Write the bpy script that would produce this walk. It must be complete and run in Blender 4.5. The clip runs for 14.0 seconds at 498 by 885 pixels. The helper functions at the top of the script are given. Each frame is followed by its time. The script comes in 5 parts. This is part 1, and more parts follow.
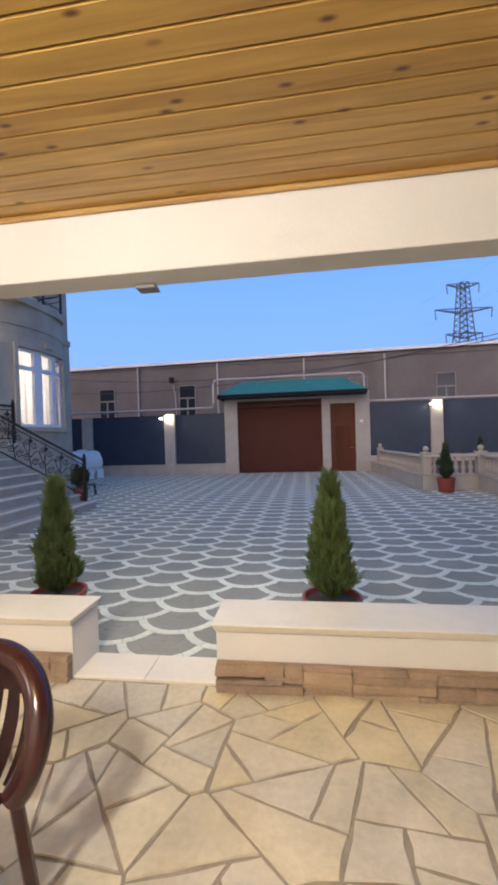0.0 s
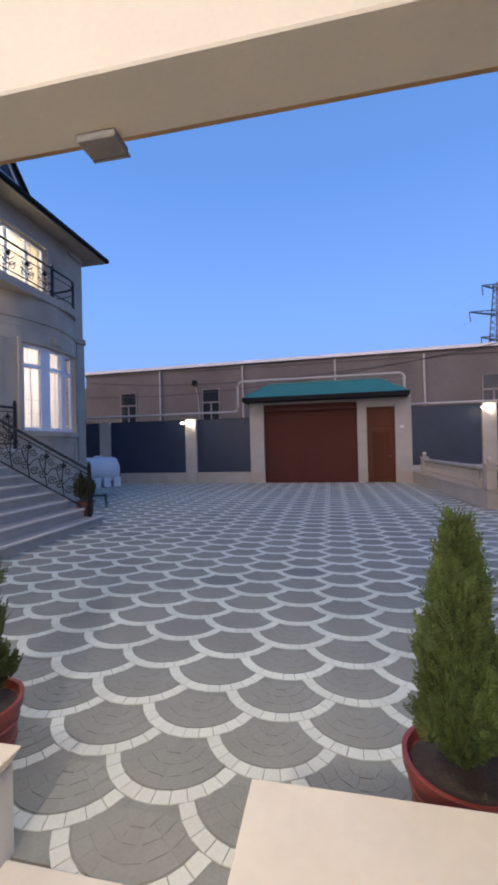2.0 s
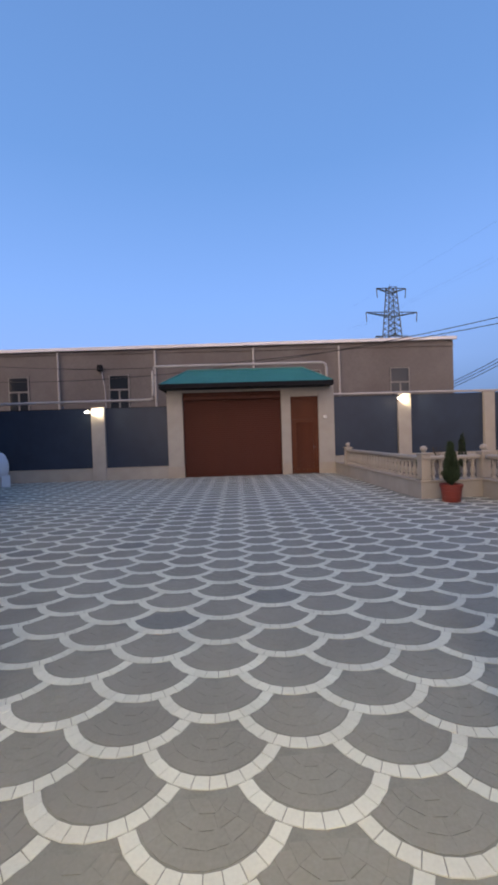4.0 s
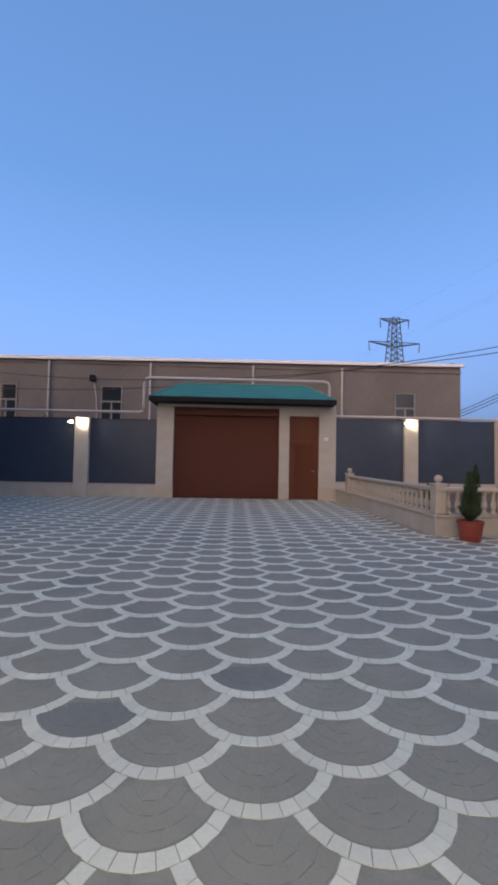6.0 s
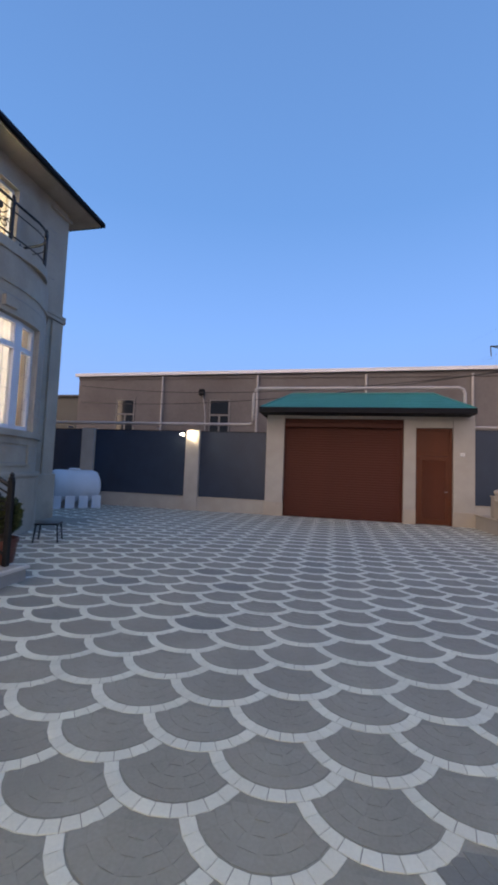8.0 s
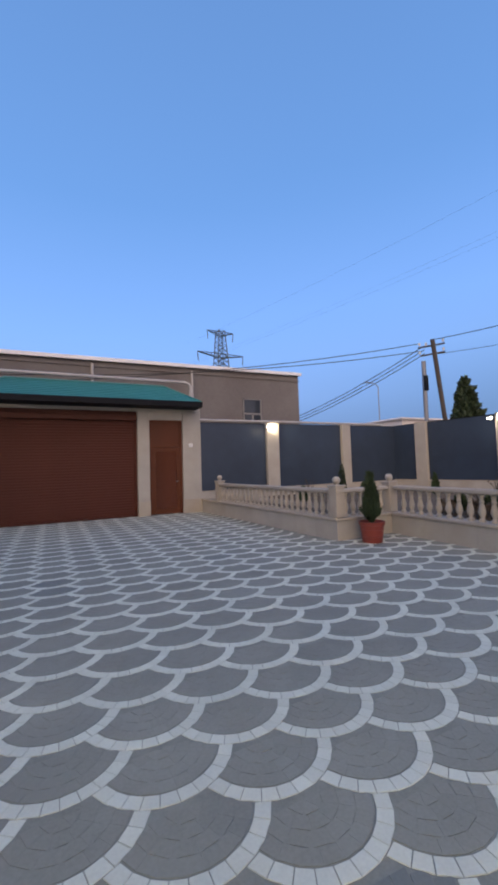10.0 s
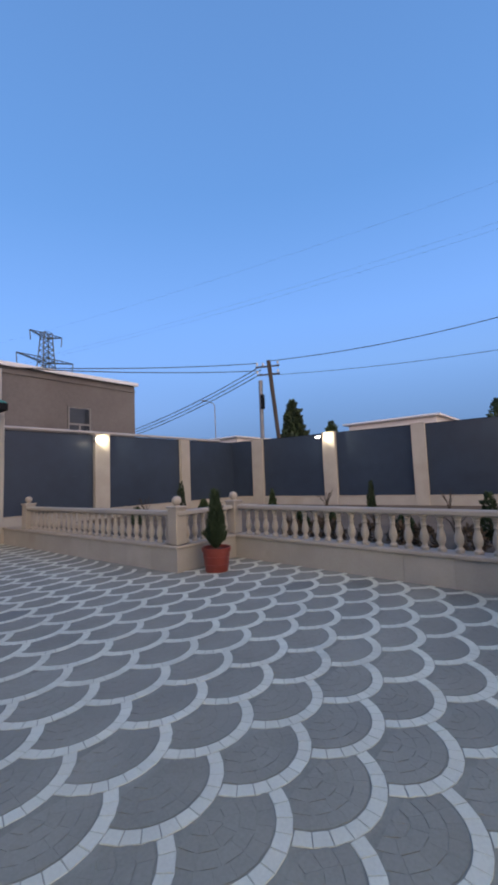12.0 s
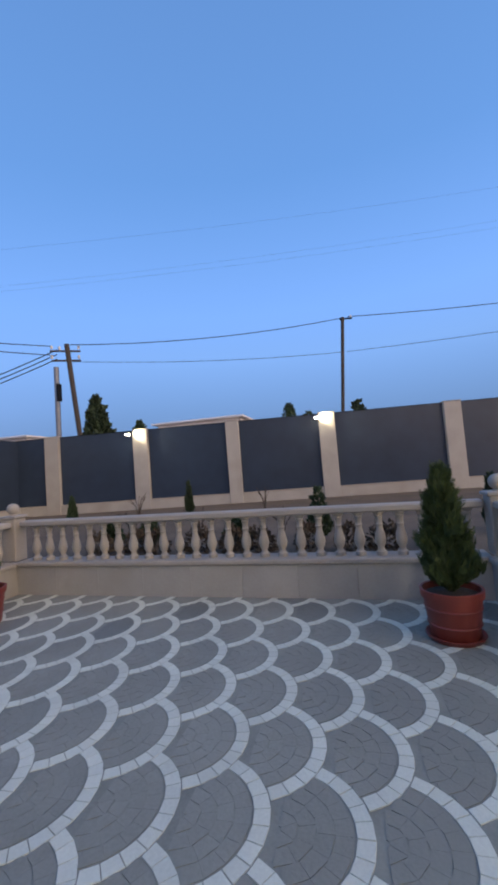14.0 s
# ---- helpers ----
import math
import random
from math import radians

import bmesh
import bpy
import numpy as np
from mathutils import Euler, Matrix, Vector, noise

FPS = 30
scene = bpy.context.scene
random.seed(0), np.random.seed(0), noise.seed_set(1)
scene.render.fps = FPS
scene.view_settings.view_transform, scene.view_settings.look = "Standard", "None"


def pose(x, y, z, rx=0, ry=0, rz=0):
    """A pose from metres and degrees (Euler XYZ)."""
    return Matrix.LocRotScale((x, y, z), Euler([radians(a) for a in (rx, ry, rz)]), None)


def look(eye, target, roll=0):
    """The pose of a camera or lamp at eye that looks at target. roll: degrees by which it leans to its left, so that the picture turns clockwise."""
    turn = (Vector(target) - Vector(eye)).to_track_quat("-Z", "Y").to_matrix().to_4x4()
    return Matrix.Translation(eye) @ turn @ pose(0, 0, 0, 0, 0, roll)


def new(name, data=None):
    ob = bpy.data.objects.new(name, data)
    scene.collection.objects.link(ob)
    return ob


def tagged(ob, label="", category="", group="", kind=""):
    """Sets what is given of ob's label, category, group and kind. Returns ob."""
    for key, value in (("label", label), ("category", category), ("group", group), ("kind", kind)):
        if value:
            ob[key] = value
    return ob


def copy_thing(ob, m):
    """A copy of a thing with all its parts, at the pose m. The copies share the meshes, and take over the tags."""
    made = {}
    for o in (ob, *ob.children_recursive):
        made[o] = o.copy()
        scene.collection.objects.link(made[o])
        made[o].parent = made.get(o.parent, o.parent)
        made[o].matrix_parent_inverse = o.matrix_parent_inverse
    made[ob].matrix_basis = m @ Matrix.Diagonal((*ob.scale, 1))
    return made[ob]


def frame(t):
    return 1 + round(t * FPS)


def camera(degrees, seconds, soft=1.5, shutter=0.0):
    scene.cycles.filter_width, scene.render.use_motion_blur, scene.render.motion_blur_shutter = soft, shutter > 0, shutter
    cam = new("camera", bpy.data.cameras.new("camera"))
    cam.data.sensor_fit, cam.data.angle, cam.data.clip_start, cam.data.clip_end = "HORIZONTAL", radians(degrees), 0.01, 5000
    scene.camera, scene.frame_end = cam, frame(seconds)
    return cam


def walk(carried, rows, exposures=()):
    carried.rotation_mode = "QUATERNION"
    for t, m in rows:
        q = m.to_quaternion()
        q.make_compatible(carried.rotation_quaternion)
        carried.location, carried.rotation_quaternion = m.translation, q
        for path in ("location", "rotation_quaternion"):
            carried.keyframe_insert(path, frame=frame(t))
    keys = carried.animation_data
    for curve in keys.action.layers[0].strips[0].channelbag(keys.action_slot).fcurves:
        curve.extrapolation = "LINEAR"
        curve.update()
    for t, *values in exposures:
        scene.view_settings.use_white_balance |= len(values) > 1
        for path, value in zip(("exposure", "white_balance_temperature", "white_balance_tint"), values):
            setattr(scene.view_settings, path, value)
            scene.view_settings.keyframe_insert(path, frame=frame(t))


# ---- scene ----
cam = camera(63.6, 14.0, soft=3.4)
PATH = [
    (0, (2.866, -17.244, 1.471), (2.59, -15.264, 1.454), -1.8),
    (0.5, (2.777, -17.025, 1.479), (2.173, -15.119, 1.519), -1.4),
    (1, (2.716, -16.711, 1.487), (2.014, -14.838, 1.47), -2.0),
    (1.5, (2.627, -16.28, 1.512), (2.2, -14.326, 1.506), -1.8),
    (2, (2.568, -15.885, 1.494), (2.172, -13.923, 1.511), -1.4),
    (2.5, (2.455, -15.565, 1.504), (2.210, -13.580, 1.446), -2.0),
    (2.7, (2.400, -15.445, 1.515), (2.330, -13.447, 1.448), -2.3),
    (3.3, (2.12, -15.17, 1.51), (2.11, -13.17, 1.44), -2.2),
    (3.8, (1.93, -14.90, 1.49), (1.97, -12.90, 1.44), -1.9),
    (4.3, (2.05, -14.66, 1.47), (2.14, -12.66, 1.45), -1.6),
    (4.8, (2.24, -14.437, 1.446), (2.386, -12.443, 1.485), -1.3),
    (5, (2.223, -14.338, 1.43), (2.263, -12.343, 1.57), -1.6),
    (5.5, (2.205, -14.074, 1.388), (2.232, -12.077, 1.503), 0.2),
    (6, (2.1, -13.759, 1.393), (2.168, -11.762, 1.47), 1.1),
    (6.5, (2.024, -13.468, 1.418), (1.453, -11.557, 1.568), 1.3),
    (7, (1.889, -13.194, 1.423), (1.129, -11.346, 1.513), 0.7),
    (7.2, (1.841, -13.131, 1.419), (1.167, -11.251, 1.519), 1.5),
    (9.3, (1.218, -12.234, 1.382), (1.442, -10.252, 1.532), -1.7),
    (9.5, (1.209, -12.204, 1.39), (1.679, -10.264, 1.511), -1.7),
    (10, (1.302, -12.112, 1.382), (2.188, -10.322, 1.498), -1.8),
    (10.5, (1.46, -11.953, 1.399), (2.635, -10.341, 1.549), -2.0),
    (11, (1.592, -11.776, 1.374), (3.022, -10.383, 1.491), -2.1),
    (11.5, (1.758, -11.485, 1.386), (3.346, -10.276, 1.507), -3.1),
    (12, (1.951, -11.169, 1.38), (3.466, -9.874, 1.554), -2.2),
    (12.5, (2.14, -10.904, 1.369), (3.65, -9.603, 1.53), -2.8),
    (13, (2.337, -10.669, 1.375), (3.955, -9.502, 1.515), -4.2),
    (13.5, (2.617, -10.526, 1.381), (4.384, -9.603, 1.531), -4.2),
    (14, (2.921, -10.412, 1.362), (4.863, -9.953, 1.49), -4.4),
]
EXPOSURES = [(0, 0.05, 6150, 12), (0.5, 0.0, 6020, 12), (1.0, -0.10, 5920, 13), (1.6, -0.16, 5880, 14), (2.0, -0.10, 6120, 16), (2.6, -0.05, 6700, 16),
             (4.8, -0.04, 6850, 12), (7.2, -0.02, 6850, 12), (9.3, 0.0, 6550, 9), (10.0, 0.04, 6700, 10), (12.0, -0.03, 6500, 8), (13.0, -0.09, 6350, 7),
             (13.5, -0.09, 6300, 7), (14, 0.0, 6500, 9)]
walk(cam, [(t, look(eye, target, roll)) for t, eye, target, roll in PATH], EXPOSURES)

# ---- world and large lights ----
world = bpy.data.worlds.new("dusk_sky")
scene.world = world
world.use_nodes = True
wn, wl = world.node_tree.nodes, world.node_tree.links
wn.clear()
w_out, w_bg = wn.new("ShaderNodeOutputWorld"), wn.new("ShaderNodeBackground")
w_tc, w_sep = wn.new("ShaderNodeTexCoord"), wn.new("ShaderNodeSeparateXYZ")
w_ramp, w_glow, w_mix = wn.new("ShaderNodeValToRGB"), wn.new("ShaderNodeValToRGB"), wn.new("ShaderNodeMix")
wl.new(w_tc.outputs["Generated"], w_sep.inputs[0])
wl.new(w_sep.outputs["Z"], w_ramp.inputs["Fac"])
SKY = ((0.0, (0.15, 0.24, 0.46)), (0.06, (0.18, 0.30, 0.575)), (0.16, (0.24, 0.42, 0.86)), (0.30, (0.20, 0.40, 0.88)),
       (0.55, (0.13, 0.30, 0.68)), (1.0, (0.09, 0.20, 0.46)))
el = w_ramp.color_ramp.elements
el[0].position, el[0].color = SKY[0][0], (*SKY[0][1], 1)
el[1].position, el[1].color = SKY[-1][0], (*SKY[-1][1], 1)
for p_, c_ in SKY[1:-1]:
    e_ = el.new(p_)
    e_.color = (*c_, 1)
# the sun has set behind the walker: a pale warm glow over that half of the sky
w_neg = wn.new("ShaderNodeVectorMath")
w_neg.operation = "DOT_PRODUCT"
w_neg.inputs[1].default_value = (-0.55, -0.835, 0.0)
wl.new(w_tc.outputs["Generated"], w_neg.inputs[0])
wl.new(w_neg.outputs["Value"], w_glow.inputs["Fac"])
g = w_glow.color_ramp.elements
g[0].position, g[0].color = 0.38, (0, 0, 0, 1)
g[1].position, g[1].color = 1.0, (1, 1, 1, 1)
wl.new(w_glow.outputs["Color"], w_mix.inputs["Factor"])
w_mix.data_type = "RGBA"
w_east, w_ex, w_em = wn.new("ShaderNodeValToRGB"), wn.new("ShaderNodeMapRange"), wn.new("ShaderNodeMix")
# away from the sunset the sky near the ground is a deeper, greyer blue
EAST = ((0.0, (0.115, 0.20, 0.385)), (0.10, (0.14, 0.25, 0.48)), (0.26, (0.195, 0.37, 0.76)), (0.36, (0.185, 0.375, 0.84)), (0.6, (0.12, 0.28, 0.64)), (1.0, (0.09, 0.20, 0.46)))
ee = w_east.color_ramp.elements
ee[0].position, ee[0].color = EAST[0][0], (*EAST[0][1], 1)
ee[1].position, ee[1].color = EAST[-1][0], (*EAST[-1][1], 1)
for p_, c_ in EAST[1:-1]:
    e_ = ee.new(p_)
    e_.color = (*c_, 1)
wl.new(w_sep.outputs["Z"], w_east.inputs["Fac"])
wl.new(w_sep.outputs["X"], w_ex.inputs["Value"])
w_ex.inputs["From Min"].default_value, w_ex.inputs["From Max"].default_value = 0.15, 0.85
w_em.data_type = "RGBA"
wl.new(w_ex.outputs[0], w_em.inputs["Factor"])
wl.new(w_ramp.outputs["Color"], w_em.inputs["A"])
wl.new(w_east.outputs["Color"], w_em.inputs["B"])
wl.new(w_em.outputs["Result"], w_mix.inputs["A"])
w_mix.inputs["B"].default_value = (3.0, 2.25, 1.75, 1)
wl.new(w_mix.outputs["Result"], w_bg.inputs["Color"])
w_bg.inputs["Strength"].default_value = 1.25
wl.new(w_bg.outputs[0], w_out.inputs[0])


def lamp(name, kind, m, energy, color, size=0.1, spot=60, blend=0.3):
    d = bpy.data.lights.new(name, kind)
    d.energy, d.color = energy, color
    if kind == "AREA":
        d.size = size
    else:
        d.shadow_soft_size = size
    if kind == "SPOT":
        d.spot_size, d.spot_blend = radians(spot), blend
    ob = new(name, d)
    ob.matrix_world = m
    return ob


WARM = (1.0, 0.80, 0.52)
lamp("veranda_light", "POINT", pose(1.9, -17.9, 2.60), 320, (1.0, 0.94, 0.84), 0.12)
lamp("veranda_light", "POINT", pose(-0.3, -18.2, 2.60), 98, (1.0, 0.94, 0.84), 0.12)
lamp("yard_flood", "AREA", look((1.868, -14.60, 2.47), (2.0, -11.6, 0.0)), 42, (1.0, 0.87, 0.66), 0.11)
lamp("porch_light", "POINT", pose(-5.4, -10.4, 4.95), 190, (1.0, 0.86, 0.66), 0.08)
lamp("room_light", "POINT", pose(-6.6, -7.1, 3.3), 330, (1.0, 0.92, 0.80), 0.25)
lamp("upper_room_light", "POINT", pose(-7.3, -7.6, 6.9), 800, (1.0, 0.93, 0.80), 0.25)


# ---- materials ----
def mat(name, color, rough=0.6, metal=0.0, vary=0.12, scale=3.0, fine=40.0, bump=0.15, per_piece=0.0, spec=0.5, stain=None, other=None):
    """A painted or mineral surface: base colour varied at two scales, with fine relief."""
    m = bpy.data.materials.new(name)
    m.use_nodes = True
    n, l = m.node_tree.nodes, m.node_tree.links
    b = n["Principled BSDF"]
    b.inputs["Roughness"].default_value, b.inputs["Metallic"].default_value = rough, metal
    b.inputs["Specular IOR Level"].default_value = spec
    tc = n.new("ShaderNodeTexCoord")
    n1, n2 = n.new("ShaderNodeTexNoise"), n.new("ShaderNodeTexNoise")
    for q, s, dt in ((n1, scale, 5), (n2, fine, 3)):
        q.inputs["Scale"].default_value, q.inputs["Detail"].default_value = s, dt
        l.new(tc.outputs["Object"], q.inputs["Vector"])
    add = n.new("ShaderNodeMath")
    add.operation = "MULTIPLY_ADD"
    add.inputs[1].default_value = 0.5
    l.new(n2.outputs["Fac"], add.inputs[0])
    l.new(n1.outputs["Fac"], add.inputs[2])
    mr = n.new("ShaderNodeMapRange")
    mr.inputs["From Min"].default_value, mr.inputs["From Max"].default_value = 0.45, 1.05
    mr.inputs["To Min"].default_value, mr.inputs["To Max"].default_value = 1 - vary, 1 + vary
    l.new(add.outputs[0], mr.inputs["Value"])
    fac = mr.outputs[0]
    if per_piece:
        oi, ge = n.new("ShaderNodeObjectInfo"), n.new("ShaderNodeNewGeometry")
        s_ = n.new("ShaderNodeMath")
        s_.operation = "ADD"
        l.new(oi.outputs["Random"], s_.inputs[0])
        l.new(ge.outputs["Random Per Island"], s_.inputs[1])
        pr = n.new("ShaderNodeMapRange")
        pr.inputs["From Max"].default_value = 2.0
        pr.inputs["To Min"].default_value, pr.inputs["To Max"].default_value = 1 - per_piece, 1 + per_piece
        l.new(s_.outputs[0], pr.inputs["Value"])
        mu = n.new("ShaderNodeMath")
        mu.operation = "MULTIPLY"
        l.new(fac, mu.inputs[0])
        l.new(pr.outputs[0], mu.inputs[1])
        fac = mu.outputs[0]
    sc = n.new("ShaderNodeVectorMath")
    sc.operation = "SCALE"
    sc.inputs[0].default_value = color
    if other:
        # each piece lies somewhere between two stone colours
        o2, g2, ad2, fr2, mo = (n.new("ShaderNode" + q) for q in ("ObjectInfo", "NewGeometry", "Math", "Math", "Mix"))
        ad2.operation, fr2.operation, mo.data_type = "MULTIPLY_ADD", "FRACT", "RGBA"
        ad2.inputs[1].default_value = 7.31
        l.new(o2.outputs["Random"], ad2.inputs[0])
        l.new(g2.outputs["Random Per Island"], ad2.inputs[2])
        l.new(ad2.outputs[0], fr2.inputs[0])
        l.new(fr2.outputs[0], mo.inputs["Factor"])
        mo.inputs["A"].default_value, mo.inputs["B"].default_value = (*color, 1), (*other, 1)
        l.new(mo.outputs["Result"], sc.inputs[0])
    l.new(fac, sc.inputs["Scale"])
    col = sc.outputs[0]
    if stain:
        n3, r3, mx = n.new("ShaderNodeTexNoise"), n.new("ShaderNodeValToRGB"), n.new("ShaderNodeMix")
        n3.inputs["Scale"].default_value, n3.inputs["Detail"].default_value = stain[1], 6
        l.new(tc.outputs["Object"], n3.inputs["Vector"])
        r3.color_ramp.elements[0].position, r3.color_ramp.elements[1].position = 0.52, 0.72
        l.new(n3.outputs["Fac"], r3.inputs["Fac"])
        mx.data_type = "RGBA"
        l.new(r3.outputs["Color"], mx.inputs["Factor"])
        l.new(col, mx.inputs["A"])
        mx.inputs["B"].default_value = (*stain[0], 1)
        col = mx.outputs["Result"]
    l.new(col, b.inputs["Base Color"])
    if bump:
        bp = n.new("ShaderNodeBump")
        bp.inputs["Strength"].default_value, bp.inputs["Distance"].default_value = bump, 0.01
        l.new(n2.outputs["Fac"], bp.inputs["Height"])
        l.new(bp.outputs[0], b.inputs["Normal"])
    return m


def wood(name, light, dark, rough=0.35, along=0, knots=True):
    """Varnished boards: grain along one axis, dark knots, each board its own tone."""
    m = bpy.data.materials.new(name)
    m.use_nodes = True
    n, l = m.node_tree.nodes, m.node_tree.links
    b = n["Principled BSDF"]
    b.inputs["Roughness"].default_value = rough
    b.inputs["Coat Weight"].default_value, b.inputs["Coat Roughness"].default_value = 0.35, 0.25
    tc, mp = n.new("ShaderNodeTexCoord"), n.new("ShaderNodeMapping")
    k = [14.0, 14.0, 14.0]
    k[along] = 0.9
    mp.inputs["Scale"].default_value = k
    l.new(tc.outputs["Object"], mp.inputs["Vector"])
    no = n.new("ShaderNodeTexNoise")
    no.inputs["Scale"].default_value, no.inputs["Detail"].default_value, no.inputs["Distortion"].default_value = 1.3, 6, 0.8
    l.new(mp.outputs[0], no.inputs["Vector"])
    oi = n.new("ShaderNodeObjectInfo")
    ad = n.new("ShaderNodeMath")
    ad.operation = "MULTIPLY_ADD"
    ad.inputs[1].default_value = 0.18
    isl, sm = n.new("ShaderNodeNewGeometry"), n.new("ShaderNodeMath")
    sm.operation = "ADD"
    l.new(oi.outputs["Random"], sm.inputs[0])
    l.new(isl.outputs["Random Per Island"], sm.inputs[1])
    l.new(sm.outputs[0], ad.inputs[0])
    l.new(no.outputs["Fac"], ad.inputs[2])
    ra = n.new("ShaderNodeValToRGB")
    ra.color_ramp.elements[0].position, ra.color_ramp.elements[0].color = 0.35, (*light, 1)
    ra.color_ramp.elements[1].position, ra.color_ramp.elements[1].color = 0.95, (*dark, 1)
    l.new(ad.outputs[0], ra.inputs["Fac"])
    col = ra.outputs["Color"]
    if knots:
        mk = n.new("ShaderNodeMapping")
        k2 = [9.0, 9.0, 9.0]
        k2[along] = 3.6
        mk.inputs["Scale"].default_value = k2
        l.new(tc.outputs["Object"], mk.inputs["Vector"])
        vo, rk, mx = n.new("ShaderNodeTexVoronoi"), n.new("ShaderNodeValToRGB"), n.new("ShaderNodeMix")
        vo.inputs["Scale"].default_value = 0.55
        vo.voronoi_dimensions = "2D"
        l.new(mk.outputs[0], vo.inputs["Vector"])
        rk.color_ramp.elements[0].position, rk.color_ramp.elements[0].color = 0.025, (1, 1, 1, 1)
        rk.color_ramp.elements[1].position, rk.color_ramp.elements[1].color = 0.085, (0, 0, 0, 1)
        l.new(vo.outputs["Distance"], rk.inputs["Fac"])
        mx.data_type = "RGBA"
        # knots crowd in some boards and are few in others
        few, kf = n.new("ShaderNodeTexNoise"), n.new("ShaderNodeMath")
        few.inputs["Scale"].default_value = 1.7
        l.new(tc.outputs["Object"], few.inputs["Vector"])
        fr_ = n.new("ShaderNodeMapRange")
        fr_.inputs["From Min"].default_value, fr_.inputs["From Max"].default_value = 0.47, 0.53
        l.new(few.outputs["Fac"], fr_.inputs["Value"])
        kf.operation = "MULTIPLY"
        l.new(rk.outputs["Color"], kf.inputs[0])
        l.new(fr_.outputs[0], kf.inputs[1])
        l.new(kf.outputs[0], mx.inputs["Factor"])
        l.new(col, mx.inputs["A"])
        mx.inputs["B"].default_value = (0.10, 0.035, 0.012, 1)
        col = mx.outputs["Result"]
    l.new(col, b.inputs["Base Color"])
    bp = n.new("ShaderNodeBump")
    bp.inputs["Strength"].default_value, bp.inputs["Distance"].default_value = 0.08, 0.004
    l.new(no.outputs["Fac"], bp.inputs["Height"])
    l.new(bp.outputs[0], b.inputs["Normal"])
    return m


def glass_mat(name):
    m = bpy.data.materials.new(name)
    m.use_nodes = True
    b = m.node_tree.nodes["Principled BSDF"]
    b.inputs["Transmission Weight"].default_value, b.inputs["Roughness"].default_value, b.inputs["IOR"].default_value = 1.0, 0.0, 1.1
    return m


def curtain_mat(name, color):
    """Thin woven curtain that lets the room's light through."""
    m = bpy.data.materials.new(name)
    m.use_nodes = True
    n, l = m.node_tree.nodes, m.node_tree.links
    n.remove(n["Principled BSDF"])
    tr, di, mx = n.new("ShaderNodeBsdfTranslucent"), n.new("ShaderNodeBsdfDiffuse"), n.new("ShaderNodeMixShader")
    tc, wv, sc = n.new("ShaderNodeTexCoord"), n.new("ShaderNodeTexNoise"), n.new("ShaderNodeVectorMath")
    wv.inputs["Scale"].default_value = 2.2
    mp = n.new("ShaderNodeMapping")
    mp.inputs["Scale"].default_value = (4, 4, 0.35)
    l.new(tc.outputs["Object"], mp.inputs["Vector"])
    l.new(mp.outputs[0], wv.inputs["Vector"])
    mr = n.new("ShaderNodeMapRange")
    mr.inputs["From Min"].default_value, mr.inputs["From Max"].default_value = 0.3, 0.7
    mr.inputs["To Min"].default_value, mr.inputs["To Max"].default_value = 0.82, 1.0
    l.new(wv.outputs["Fac"], mr.inputs["Value"])
    sc.operation = "SCALE"
    sc.inputs[0].default_value = color
    l.new(mr.outputs[0], sc.inputs["Scale"])
    for q in (tr, di):
        l.new(sc.outputs[0], q.inputs["Color"])
    mx.inputs[0].default_value = 0.35
    l.new(tr.outputs[0], mx.inputs[1])
    l.new(di.outputs[0], mx.inputs[2])
    l.new(mx.outputs[0], n["Material Output"].inputs["Surface"])
    return m


def glow_mat(name, color, strength):
    m = bpy.data.materials.new(name)
    m.use_nodes = True
    b = m.node_tree.nodes["Principled BSDF"]
    b.inputs["Emission Color"].default_value, b.inputs["Emission Strength"].default_value = (*color, 1), strength
    return m


SETT = mat("grey_sett", (0.260, 0.260, 0.226), 0.8, vary=0.17, scale=1.3, fine=60, bump=0.25, per_piece=0.06, spec=0.3, stain=((0.225, 0.225, 0.20), 0.6))
SETT_DARK = mat("dark_sett", (0.188, 0.194, 0.175), 0.66, vary=0.15, scale=1.3, fine=60, bump=0.25, per_piece=0.06)
BLOCK = mat("white_block", (0.63, 0.645, 0.56), 0.75, vary=0.12, scale=2.0, fine=70, bump=0.25, per_piece=0.10)
JOINT = mat("sand_joint", (0.235, 0.238, 0.207), 0.9, vary=0.2, scale=6, fine=80)
BEDEARTH = mat("dark_bed_earth", (0.125, 0.090, 0.058), 0.95, vary=0.35, scale=1.5, fine=25, bump=0.6)
EARTH = mat("bare_earth", (0.17, 0.14, 0.10), 0.95, vary=0.3, scale=1.2, fine=25, bump=0.6)
SOIL = mat("potting_soil", (0.035, 0.026, 0.02), 0.95, vary=0.4, scale=20, fine=90, bump=0.8)
LIME = mat("cream_limestone", (0.370, 0.347, 0.311), 0.7, vary=0.10, scale=2.5, fine=35, bump=0.12, per_piece=0.09, stain=((0.34, 0.31, 0.265), 1.1))
LIMEPALE = mat("pale_limestone", (0.37, 0.328, 0.275), 0.65, vary=0.10, scale=3, fine=45, bump=0.12, per_piece=0.06, stain=((0.33, 0.305, 0.27), 2.0))
COPING = mat("polished_cream_coping", (0.68, 0.62, 0.50), 0.42, vary=0.06, scale=4, fine=30, bump=0.04)
PLASTER = mat("white_plaster", (0.60, 0.57, 0.52), 0.75, vary=0.05, scale=1.5, fine=60, bump=0.10)
HOUSE = mat("grey_beige_house_stone", (0.40, 0.345, 0.275), 0.72, vary=0.14, scale=1.6, fine=22, bump=0.15, stain=((0.30, 0.25, 0.195), 0.9))
